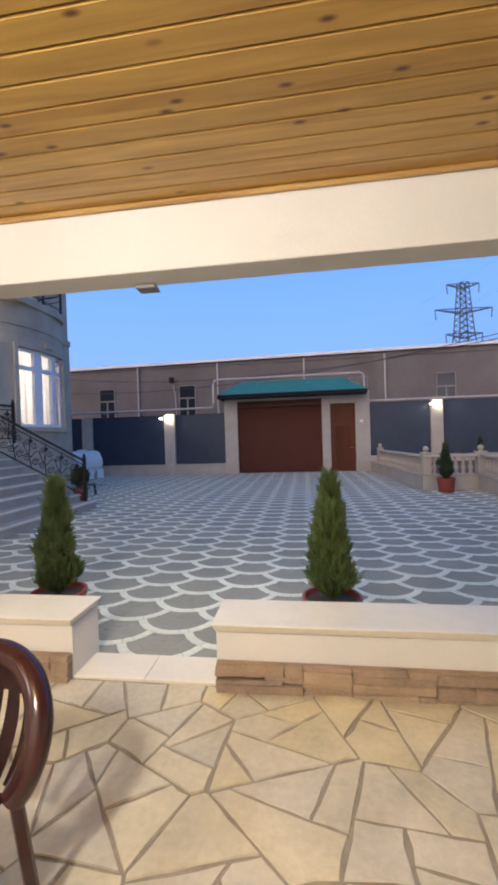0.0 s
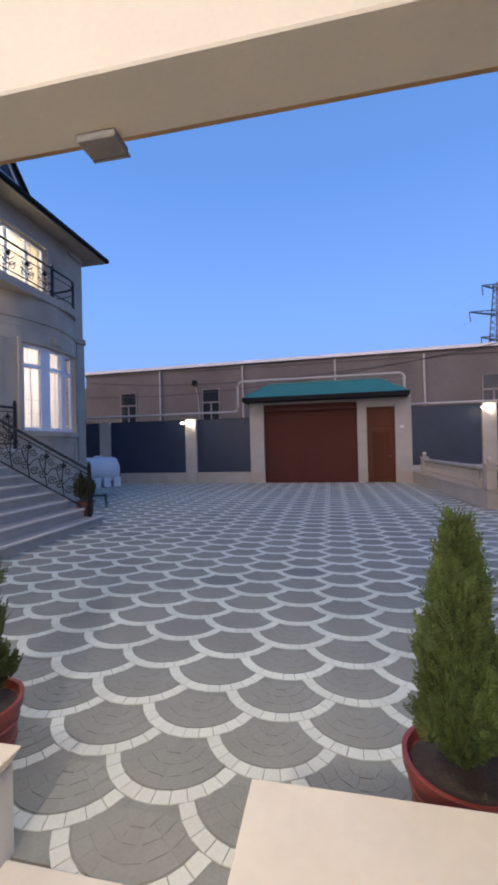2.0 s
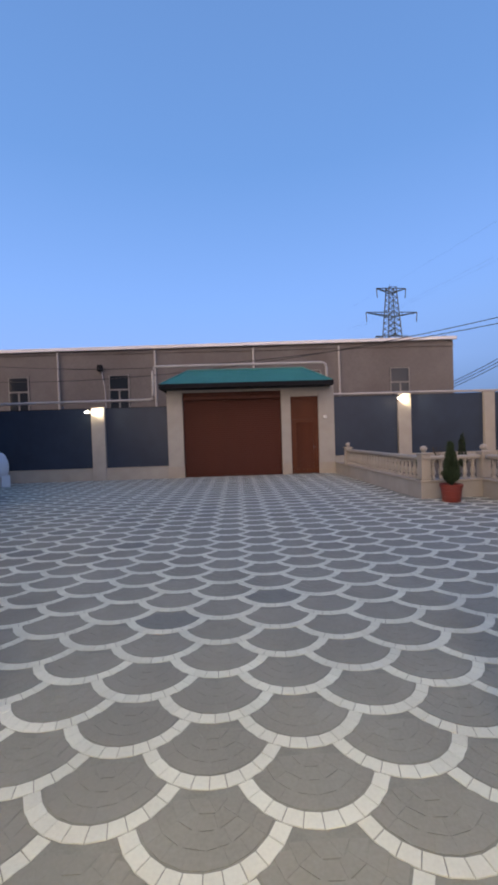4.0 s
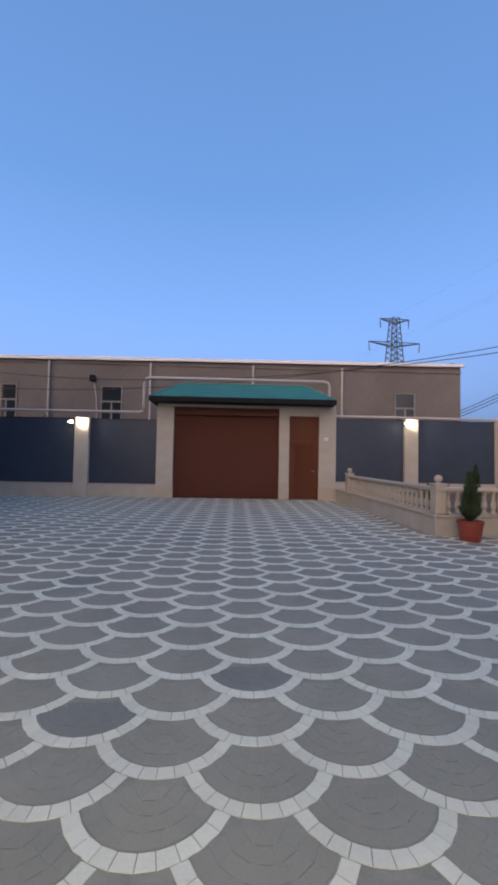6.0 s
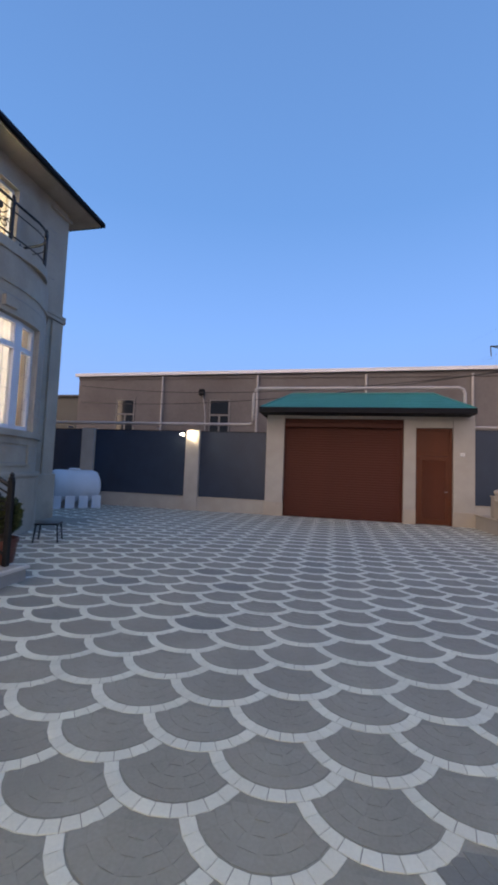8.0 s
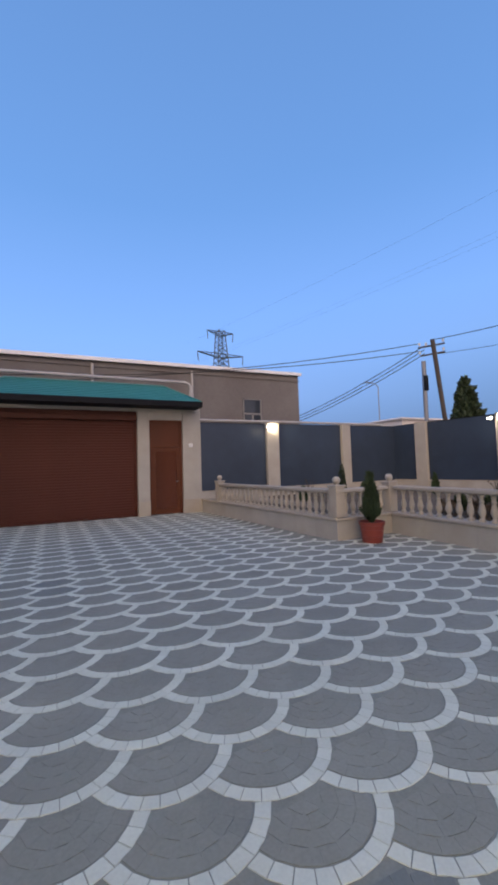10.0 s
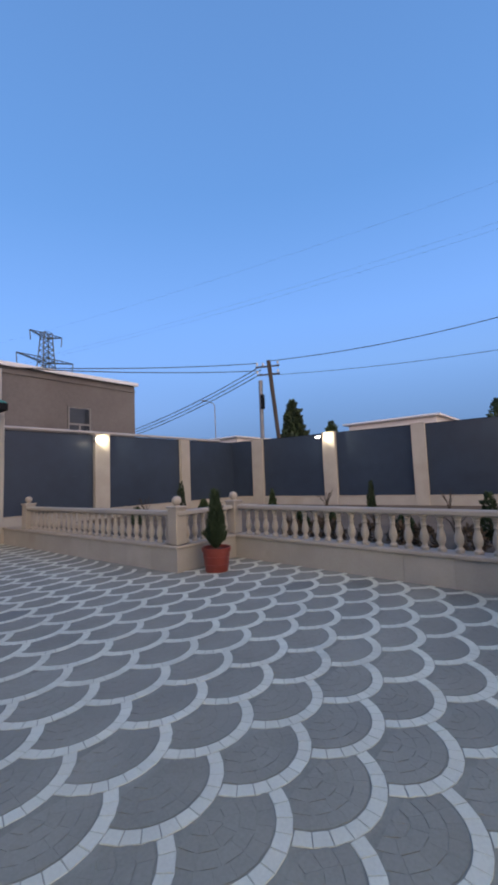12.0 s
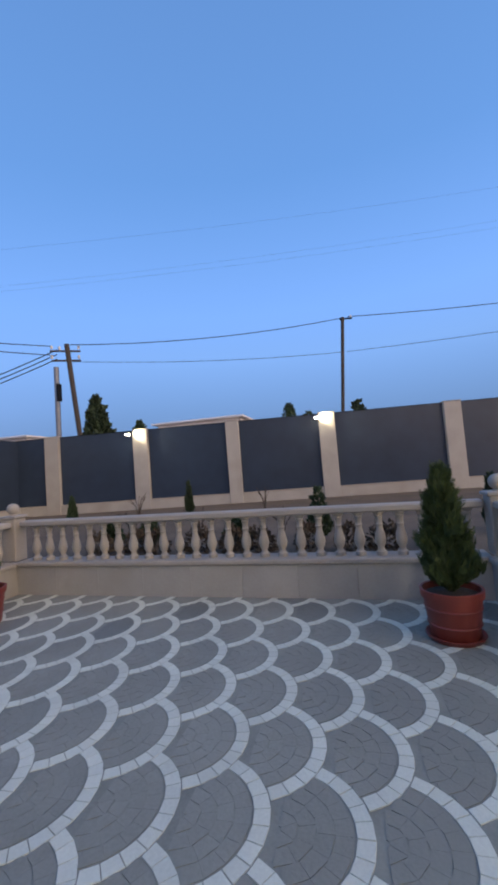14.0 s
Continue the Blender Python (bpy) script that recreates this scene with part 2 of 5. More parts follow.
TREAD = mat("pale_stair_tread", (0.55, 0.52, 0.47), 0.45, vary=0.1, scale=3, fine=40, bump=0.05)
STEP = mat("grey_stair_stone", (0.34, 0.315, 0.28), 0.6, vary=0.12, scale=3, fine=40, bump=0.06)
RISER = mat("grey_stair_riser", (0.30, 0.285, 0.265), 0.55, vary=0.12, scale=3, fine=40, bump=0.05)
PANEL = mat("dark_blue_grey_sheet", (0.028, 0.042, 0.070), 0.38, metal=0.0, vary=0.16, scale=0.8, fine=3.0, bump=0.05, spec=0.32)
SHUTTER = mat("red_brown_shutter_paint", (0.070, 0.0165, 0.0085), 0.55, vary=0.10, scale=1.5, fine=60, bump=0.04, spec=0.25)
DOORWOOD = mat("red_brown_door_finish", (0.095, 0.027, 0.010), 0.55, vary=0.16, scale=2.5, fine=60, bump=0.06, spec=0.25)
TEAL = mat("teal_roof_sheet", (0.032, 0.185, 0.180), 0.42, vary=0.12, scale=1.4, fine=50, bump=0.04)
FASCIA = mat("black_painted_metal", (0.007, 0.008, 0.011), 0.65, vary=0.2, scale=5, fine=50, bump=0.05, spec=0.15)
IRON = mat("black_wrought_iron", (0.016, 0.015, 0.015), 0.4, metal=0.4, vary=0.2, scale=8, fine=60, bump=0.1)
STUCCO = mat("weathered_grey_brown_render", (0.157, 0.144, 0.140), 0.9, vary=0.18, scale=0.7, fine=9, bump=0.4, stain=((0.105, 0.088, 0.083), 0.35))
ROOFEDGE = mat("pale_metal_roof_edge", (0.74, 0.74, 0.77), 0.5, vary=0.08, scale=2, fine=30, bump=0.05)
PIPE = mat("pale_painted_pipe", (0.40, 0.38, 0.37), 0.5, vary=0.08, scale=4, fine=30, bump=0.05)
UPVC = mat("white_window_frame", (0.66, 0.68, 0.74), 0.35, vary=0.04, scale=3, fine=30, bump=0.02)
DARKGLASS = mat("dark_window_glass", (0.02, 0.024, 0.03), 0.06, vary=0.1, scale=2, fine=10, bump=0.0, spec=0.6)
GLASS = glass_mat("clear_glass")
CURTAIN = curtain_mat("white_curtain", (0.90, 0.86, 0.84))
CURTAIN_C = curtain_mat("cream_curtain", (0.93, 0.88, 0.76))
TERRA = mat("terracotta_plastic", (0.205, 0.038, 0.026), 0.45, vary=0.08, scale=4, fine=40, bump=0.04)
BROWNPOT = mat("brown_plastic", (0.12, 0.035, 0.022), 0.45, vary=0.08, scale=4, fine=40, bump=0.04)
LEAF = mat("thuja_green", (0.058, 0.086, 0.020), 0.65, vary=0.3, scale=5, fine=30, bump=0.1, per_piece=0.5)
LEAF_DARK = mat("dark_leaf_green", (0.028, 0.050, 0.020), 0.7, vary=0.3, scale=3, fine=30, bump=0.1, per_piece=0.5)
LEAF_YEL = mat("yellow_green_leaf", (0.052, 0.066, 0.018), 0.65, vary=0.3, scale=5, fine=30, bump=0.1, per_piece=0.5)
DRYLEAF = mat("dry_brown_leaf", (0.115, 0.082, 0.052), 0.8, vary=0.3, scale=5, fine=30, bump=0.1, per_piece=0.5)
BARK = mat("brown_bark", (0.06, 0.046, 0.035), 0.9, vary=0.3, scale=8, fine=40, bump=0.6)
TANKMAT = mat("white_tank_plastic", (0.62, 0.66, 0.72), 0.5, vary=0.07, scale=2, fine=30, bump=0.05)
CHAIRMAT = mat("dark_brown_glossy_plastic", (0.032, 0.0085, 0.009), 0.17, vary=0.1, scale=4, fine=60, bump=0.02)
PINE = wood("varnished_pine", (0.55, 0.345, 0.075), (0.30, 0.155, 0.026))
PINE_EDGE = wood("pine_trim", (0.50, 0.31, 0.10), (0.32, 0.17, 0.05), knots=False)
FLAG = mat("beige_flagstone", (0.53, 0.445, 0.265), 0.55, vary=0.22, scale=3.5, fine=30, bump=0.4, per_piece=0.16, stain=((0.42, 0.35, 0.225), 2.2), other=(0.45, 0.40, 0.305))
GROUT = mat("grey_brown_grout", (0.26, 0.215, 0.16), 0.9, vary=0.2, scale=6, fine=60, bump=0.4)
LEDGE = mat("sandstone_ledge", (0.33, 0.228, 0.145), 0.75, vary=0.25, scale=7, fine=50, bump=0.8, per_piece=0.22, other=(0.27, 0.19, 0.13))
ROOFDARK = mat("dark_slate_roof_sheet", (0.022, 0.03, 0.036), 0.5, vary=0.15, scale=2, fine=30, bump=0.1)
WOODPOLE = mat("weathered_pole_wood", (0.055, 0.043, 0.035), 0.85, vary=0.2, scale=3, fine=30, bump=0.3)
STEEL = mat("grey_galvanised_steel", (0.20, 0.21, 0.24), 0.5, metal=0.5, vary=0.1, scale=3, fine=30, bump=0.05)
PYLON = mat("weathered_dark_steel", (0.085, 0.105, 0.115), 0.6, metal=0.3, vary=0.1, scale=3, fine=30, bump=0.05)
CABLE = mat("black_cable", (0.012, 0.012, 0.014), 0.6, vary=0.1, scale=3, fine=30, bump=0.0)
FARWALL = mat("far_pale_wall", (0.68, 0.63, 0.61), 0.8, vary=0.1, scale=0.5, fine=8, bump=0.1)
LAMPGLOW = glow_mat("lit_lamp_lens", (1.0, 0.86, 0.62), 12.0)
OLDFRAME = mat("dirty_old_window_frame", (0.21, 0.20, 0.195), 0.6, vary=0.15, scale=4, fine=30, bump=0.05)
SOFT_WHITE = mat("white_enamel", (0.7, 0.7, 0.7), 0.4, vary=0.04, scale=4, fine=40, bump=0.02)


# ---- helpers for meshes ----
def link(name, bm, material, parent=None, label="", smooth=False):
    me = bpy.data.meshes.new(name)
    bm.to_mesh(me)
    bm.free()
    if material:
        me.materials.append(material)
    if smooth:
        me.polygons.foreach_set("use_smooth", [True] * len(me.polygons))
        me.set_sharp_from_angle(angle=radians(40))
    ob = new(name, me)
    if parent:
        ob.parent = parent
    if label:
        ob["label"] = label
    return ob


part = link


def shared(name, me, parent, m=None):
    ob = new(name, me)
    ob.parent = parent
    if m:
        ob.matrix_local = m
    return ob


def thing(name, label, category, m=None, group="", kind=""):
    ob = new(name)
    ob.empty_display_size = 0.1
    if m:
        ob.matrix_world = m
    return tagged(ob, label, category, group, kind)


def box(bm, x0, x1, y0, y1, z0, z1, bevel=0.0):
    v = bmesh.ops.create_cube(bm, size=1, matrix=Matrix.Translation(((x0 + x1) / 2, (y0 + y1) / 2, (z0 + z1) / 2)) @ Matrix.Diagonal((abs(x1 - x0), abs(y1 - y0), abs(z1 - z0), 1)))["verts"]
    if bevel:
        es = list({e for q in v for e in q.link_edges})
        bmesh.ops.bevel(bm, geom=es, offset=bevel, segments=1, affect="EDGES", clamp_overlap=True)
    return bm


def boxed(x0, x1, y0, y1, z0, z1, bevel=0.0):
    return box(bmesh.new(), x0, x1, y0, y1, z0, z1, bevel)


def lathe(profile, n=16, bm=None, at=(0, 0, 0), cap=True):
    """A turned body from (radius, height) pairs."""
    bm = bm or bmesh.new()
    rings = []
    for r, z in profile:
        rings.append([bm.verts.new((at[0] + r * math.cos(2 * math.pi * k / n), at[1] + r * math.sin(2 * math.pi * k / n), at[2] + z)) for k in range(n)])
    for a, b in zip(rings, rings[1:]):
        for k in range(n):
            bm.faces.new((a[k], a[(k + 1) % n], b[(k + 1) % n], b[k]))
    if cap:
        bm.faces.new(rings[0][::-1])
        bm.faces.new(rings[-1])
    return bm


def prism(pts, z0, z1, bm=None):
    """An upright body over a plan outline, given counter-clockwise."""
    bm = bm or bmesh.new()
    lo = [bm.verts.new((x, y, z0)) for x, y in pts]
    hi = [bm.verts.new((x, y, z1)) for x, y in pts]
    bm.faces.new(lo[::-1])
    bm.faces.new(hi)
    for k in range(len(pts)):
        j = (k + 1) % len(pts)
        bm.faces.new((lo[k], lo[j], hi[j], hi[k]))
    return bm


def tube(pts, r, n=8, bm=None):
    """A round bar along a line of points."""
    bm = bm or bmesh.new()
    pts = [Vector(p) for p in pts]
    rings = []
    up = Vector((0, 0, 1))
    for i, p in enumerate(pts):
        d = (pts[min(i + 1, len(pts) - 1)] - pts[max(i - 1, 0)]).normalized()
        s = d.cross(up if abs(d.z) < 0.95 else Vector((1, 0, 0))).normalized()
        u = s.cross(d)
        rings.append([bm.verts.new(p + r * (math.cos(2 * math.pi * k / n) * s + math.sin(2 * math.pi * k / n) * u)) for k in range(n)])
    for a, b in zip(rings, rings[1:]):
        for k in range(n):
            bm.faces.new((a[k], a[(k + 1) % n], b[(k + 1) % n], b[k]))
    bm.faces.new(rings[0][::-1])
    bm.faces.new(rings[-1])
    return bm


def spiral(c, r0, r1, a0, turns, ax, n=14):
    """Points of a scroll in the plane of ax (a unit vector in plan) and z."""
    out = []
    for k in range(n + 1):
        f = k / n
        a, r = a0 + turns * 2 * math.pi * f, r0 + (r1 - r0) * f
        out.append((c[0] + ax[0] * r * math.cos(a), c[1] + ax[1] * r * math.cos(a), c[2] + r * math.sin(a)))
    return out

# ---- ground ----
GX0, GX1, GY0, GY1 = -13.0, 5.87, -20.0, 0.0
me_g = boxed(-900, 900, -900, 900, -0.6, -0.03)
tagged(link("ground", me_g, EARTH), "dusty bare earth reaching to the horizon", "ground", kind="structure")

# ---- gate wall: piers, gate, door, canopy ----
portal = thing("gate_portal", "cream limestone gate piers with a plain lintel", "gate portal", kind="structure")
for x0, x1 in ((-0.57, 0.0), (3.6, 3.95), (4.97, 5.56)):
    p = part("pier", boxed(x0, x1, -0.08, 0.38, -0.03, 3.10, 0.012), LIME, portal)
    part("plinth", boxed(x0 - 0.02 if x0 != 3.6 else x0, x1 + (0.02 if x0 != 3.6 else 0), -0.11, -0.081, -0.02, 0.42, 0.008), LIMEPALE, p)
part("lintel", boxed(0.002, 3.598, 0.02, 0.36, 2.99, 3.10), SHUTTER, portal, "dark lintel above the roller gate")
part("lintel", boxed(3.952, 4.968, -0.06, 0.36, 2.86, 3.10), LIME, portal)

gate = thing("roller_gate", "closed red-brown metal roller shutter gate", "gate", pose(0, 0, 0))
H_SL = 0.077
slat = bmesh.new()
prof = [(0.0, 0.0), (-0.007, 0.012), (-0.009, 0.036), (-0.007, 0.060), (0.0, 0.072), (0.002, 0.077)]
L_, R_ = [], []
for dy, dz in prof:
    L_.append(slat.verts.new((0.06, 0.10 + dy, dz)))
    R_.append(slat.verts.new((3.54, 0.10 + dy, dz)))
for k in range(len(prof) - 1):
    slat.faces.new((L_[k], R_[k], R_[k + 1], L_[k + 1]))
first = part("slat", slat, SHUTTER, gate)
for k in range(1, 36):
    shared("slat", first.data, gate, pose(0, 0, 0.05 + k * H_SL))
first.matrix_local = pose(0, 0, 0.05)
part("bottom_bar", boxed(0.05, 3.55, 0.06, 0.12, 0.0, 0.052, 0.008), SHUTTER, gate)
for x0, x1 in ((0.003, 0.06), (3.54, 3.597)):
    part("guide_rail", boxed(x0, x1, 0.03, 0.14, 0.0, 2.84, 0.006), SHUTTER, gate)
part("shutter_box", boxed(0.004, 3.596, -0.06, 0.30, 2.82, 2.985, 0.02), SHUTTER, gate, "red-brown shutter box in the shade of the canopy")

door = thing("gate_door", "red-brown louvred pedestrian door beside the gate, closed", "door", kind="structure")
fr = part("door_frame", boxed(3.953, 4.03, 0.0, 0.09, 0, 2.855, 0.006), DOORWOOD, door)
part("door_frame", boxed(4.89, 4.967, 0.0, 0.09, 0, 2.855, 0.006), DOORWOOD, door)
part("door_frame", boxed(4.031, 4.889, 0.0, 0.09, 2.78, 2.855, 0.006), DOORWOOD, door)
part("transom_bar", boxed(4.031, 4.889, 0.0, 0.09, 2.02, 2.12, 0.006), DOORWOOD, door)
part("transom_panel", boxed(4.031, 4.889, 0.045, 0.07, 2.121, 2.779), DOORWOOD, door)
leaf = part("leaf", boxed(4.032, 4.888, 0.05, 0.08, 0.01, 2.018), DOORWOOD, door)
for x0, x1, z0, z1 in ((4.033, 4.14, 0.012, 2.016), (4.78, 4.887, 0.012, 2.016), (4.141, 4.779, 0.012, 0.16), (4.141, 4.779, 1.90, 2.016)):
    part("stile", boxed(x0, x1, 0.015, 0.049, z0, z1, 0.005), DOORWOOD, leaf)
lv = bmesh.new()
box(lv, 4.145, 4.775, 0.024, 0.030, 0.0, 0.060)
bmesh.ops.rotate(lv, verts=lv.verts, cent=(4.4, 0.03, 0.03), matrix=Matrix.Rotation(radians(-28), 3, "X"))
lv0 = part("louvre", lv, DOORWOOD, leaf)
lv0.matrix_local = pose(0, 0, 0.18)
for k in range(1, 32):
    shared("louvre", lv0.data, leaf, pose(0, 0, 0.18 + k * 0.0535))
lt = bmesh.new()
box(lt, 4.04, 4.88, 0.022, 0.030, 0, 0.05)
lt0 = part("louvre", lt, DOORWOOD, door)
lt0.matrix_local = pose(0, 0, 2.13)
for k in range(1, 12):
    shared("louvre", lt0.data, door, pose(0, 0, 2.13 + k * 0.053))
part("handle", tube([(4.83, -0.005, 0.98), (4.83, -0.04, 0.98), (4.74, -0.04, 0.98)], 0.010), STEEL, leaf, "grey metal lever handle")

bell = thing("door_bell", "small pale intercom box on the gate pier", "intercom", pose(5.2, -0.084, 2.08))
part("case", boxed(-0.05, 0.07, -0.045, 0.0, -0.05, 0.05, 0.008), SOFT_WHITE, bell)
part("button", boxed(0.0, 0.02, -0.050, -0.0455, -0.01, 0.01, 0.002), FASCIA, bell)

canopy = thing("gate_canopy", "teal sheet-metal hipped canopy with a black fascia over the gate", "canopy")
CX0, CX1, CY0, CY1, CZ, CR = -0.68, 5.36, -0.80, 1.30, 3.33, 3.96
rb = bmesh.new()
a = [rb.verts.new(p) for p in ((CX0, CY0, CZ), (CX1, CY0, CZ), (CX1, CY1, CZ), (CX0, CY1, CZ), (0.18, 0.35, CR), (4.52, 0.35, CR))]
for f in ((0, 1, 5, 4), (1, 2, 5), (2, 3, 4, 5), (3, 0, 4), (3, 2, 1, 0)):
    rb.faces.new([a[k] for k in f])
roof = part("roof_sheet", rb, TEAL, canopy, "teal profiled roof sheets")
part("ridge_cap", tube([(0.18, 0.35, CR + 0.01), (4.52, 0.35, CR + 0.01)], 0.035), TEAL, canopy)
for x, y, x2 in ((CX0, CY0, 0.18), (CX1, CY0, 4.52), (CX0, CY1, 0.18), (CX1, CY1, 4.52)):
    part("hip_cap", tube([(x, y, CZ + 0.005), (x2, 0.35, CR + 0.01)], 0.028), TEAL, canopy)
for k in range(1, 9):
    f = k / 9
    z = CZ + f * (CR - CZ)
    y = CY0 + f * (0.35 - CY0)
    part("sheet_step", tube([(CX0 + f * (0.18 - CX0) + 0.03, y, z + 0.006), (CX1 + f * (4.52 - CX1) - 0.03, y, z + 0.006)], 0.010, 6), TEAL, roof)
part("fascia", boxed(CX0 - 0.01, CX1 + 0.01, CY0 - 0.03, CY0 - 0.002, CZ - 0.15, CZ + 0.01), FASCIA, canopy)
for x in (CX0, CX1):
    s = -1 if x == CX0 else 1
    part("fascia", boxed(min(x + s * 0.002, x + s * 0.03), max(x + s * 0.002, x + s * 0.03), CY0, CY1, CZ - 0.15, CZ + 0.01), FASCIA, canopy)
part("soffit", boxed(CX0 + 0.004, CX1 - 0.004, CY0, -0.082, CZ - 0.14, CZ - 0.03), FASCIA, canopy, "dark canopy underside")
part("wall_head", boxed(-0.56, 5.55, -0.075, 0.37, 3.102, CZ - 0.004), LIME, canopy)


# ---- boundary fences ----
def fence(name, origin, direction, posts, z0, z1, base_h, start, end, label, base_out=0.06, slim=()):
    """A masonry base, square posts and sheet panels between them, along a line in plan."""
    ang = math.degrees(math.atan2(direction[1], direction[0]))
    f = thing(name, label, "fence", pose(origin[0], origin[1], 0, 0, 0, ang), kind="structure")
    part("base_wall", boxed(start, end, -base_out, 0.16, -0.03, base_h, 0.01), LIME, f)
    part("base_cap", boxed(start, end, -base_out - 0.012, 0.17, base_h + 0.001, base_h + 0.03, 0.006), LIMEPALE, f)
    half_w = {c: 0.20 if c in slim else 0.24 for c in posts}
    edges = [start] + [q for c in posts for q in (c - half_w[c], c + half_w[c])] + [end]
    for c in posts:
        h_ = half_w[c]
        p = part("post", boxed(c - h_, c + h_, -0.09, 0.20, -0.03, z1 + 0.02, 0.012), LIME, f)
        part("post_cap", boxed(c - h_ - 0.01, c + h_ + 0.01, -0.10, 0.21, z1 + 0.021, z1 + 0.045, 0.006), LIMEPALE, p)
    for x0, x1 in zip(edges[0::2], edges[1::2]):
        if x1 - x0 < 0.05:
            continue
        pn = part("panel", boxed(x0 + 0.002, x1 - 0.002, 0.04, 0.065, base_h + 0.031, z1), PANEL, f)
        mid = (base_h + z1) / 2
        part("panel_seam", boxed(x0 + 0.003, x1 - 0.003, 0.033, 0.0395, mid - 0.10, mid - 0.085), PANEL, pn)
        part("top_rail", boxed(x0 + 0.003, x1 - 0.003, 0.03, 0.075, z1 + 0.001, z1 + 0.02), FASCIA, pn)
    return f


fence("fence_west", (0, 0), (1, 0), [-11.0, -6.99, -3.07], 0, 2.62, 0.42, -15.0, -0.572, "dark blue-grey sheet fence on a cream limestone base", 0.05)
fence("fence_north", (0, 0), (1, 0), [8.19, 11.40], 0, 2.80, 0.60, 5.562, 14.02, "dark blue-grey sheet fence on a raised limestone base", 0.05, (11.40,))
FD = Vector((0.115, -1.0, 0)).normalized()
fence("fence_east", (13.95, 0.10), (FD.x, FD.y), [1.33, 4.32, 7.26, 10.12, 13.70, 17.0], 0, 2.82, 0.62, 0.04, 19.0, "dark blue-grey sheet fence with square limestone posts", 0.05, (7.26, 17.0))


def fence_point(s, off, z):
    """A point on the east fence: s along it, off in front of it."""
    n = Vector((FD.y, -FD.x, 0))
    p = Vector((13.95, 0.10, 0)) + FD * s + n * off
    return Vector((p.x, p.y, z))


def post_lamp(at, left, face, label="lit spotlight beside a limestone fence post"):
    """A small spotlight on an arm, thrown onto the head of a post."""
    at, left, face = Vector(at), Vector(left), Vector(face)
    ob = thing("wall_lamp", label, "wall lamp", Matrix.Translation(at), "lamps on the fence posts")
    head_at = left * 0.31 + face * 0.30 + Vector((0, 0, -0.13))
    part("arm", tube([left * 0.25 + face * 0.02 + Vector((0, 0, -0.20)), left * 0.29 + face * 0.14 + Vector((0, 0, -0.19)), head_at], 0.011, 6), FASCIA, ob)
    aim = (Vector((0, 0, -0.10)) + face * 0.09 - left * 0.04 - head_at).normalized()
    q = aim.to_track_quat("Z", "Y").to_matrix().to_4x4()
    hb = lathe([(0.028, -0.07), (0.042, -0.05), (0.045, 0.03), (0.050, 0.034)], 12)
    hb.transform(Matrix.Translation(head_at) @ q)
    part("lamp_head", hb, SOFT_WHITE, ob)
    lb = lathe([(0.046, 0.0345), (0.046, 0.055), (0.034, 0.078), (0.008, 0.09)], 12)
    lb.transform(Matrix.Translation(head_at) @ q)
    part("lens", lb, LAMPGLOW, ob)
    tip = at + head_at + aim * 0.13
    lamp("post_spot", "SPOT", look(tip, at + Vector((0, 0, -0.10)) + face * 0.09 - left * 0.04), 62, (1.0, 0.86, 0.58), 0.03, 112, 0.6)
    lamp("post_spill", "POINT", Matrix.Translation(at + head_at + Vector((0, 0, -0.02)) + face * 0.09), 9.0, (1.0, 0.88, 0.68), 0.04)


post_lamp((-3.07, -0.0, 2.62), (-1, 0, 0), (0, -1, 0))
post_lamp((8.19, -0.0, 2.80), (-1, 0, 0), (0, -1, 0))
for s in (4.32, 10.12):
    n_ = Vector((FD.y, -FD.x, 0))
    post_lamp(fence_point(s, 0, 2.82), -FD, n_)

# ---- garden bed and balustrades ----
bed = thing("garden_bed", "raised planting bed of bare earth behind the balustrade", "garden bed", kind="structure")
part("earth", prism([(7.45, -6.05), (7.20, -11.84), (5.65, -11.84), (5.65, -14.0), (15.4, -14.0), (14.0, -0.1), (5.75, -0.1), (6.05, -6.08)], -0.03, 0.34), BEDEARTH, bed)

part("retaining_wall", boxed(5.60, 5.649, -14.0, -11.615, -0.03, 0.345, 0.006), LIME, bed)
BAL = [(0.055, 0.0), (0.055, 0.035), (0.036, 0.05), (0.030, 0.075), (0.050, 0.11), (0.058, 0.15), (0.050, 0.20), (0.034, 0.26), (0.030, 0.29),
       (0.042, 0.305), (0.030, 0.32), (0.034, 0.36), (0.044, 0.385), (0.034, 0.40), (0.055, 0.41), (0.055, 0.43)]
bal_mesh = bpy.data.meshes.new("baluster")
bb = lathe([(r * 0.98, z) for r, z in BAL], 12)
bb.to_mesh(bal_mesh)
bb.free()
bal_mesh.materials.append(LIMEPALE)
bal_mesh.polygons.foreach_set("use_smooth", [True] * len(bal_mesh.polygons))
bal_mesh.set_sharp_from_angle(angle=radians(50))


def newel(parent, x, y, rz):
    p = part("newel_post", boxed(-0.105, 0.105, -0.105, 0.105, 0.0, 0.545, 0.01), LIMEPALE, parent)
    p.matrix_local = pose(x, y, 0.40, 0, 0, rz)
    c = part("newel_cap", boxed(-0.125, 0.125, -0.125, 0.125, 0.546, 0.58, 0.008), LIMEPALE, p)
    b = part("ball", lathe([(0.05, 0.581), (0.034, 0.60), (0.05, 0.612), (0.068, 0.635), (0.076, 0.665), (0.070, 0.695), (0.050, 0.722), (0.016, 0.738)], 16), LIMEPALE, p, smooth=True)
    return p


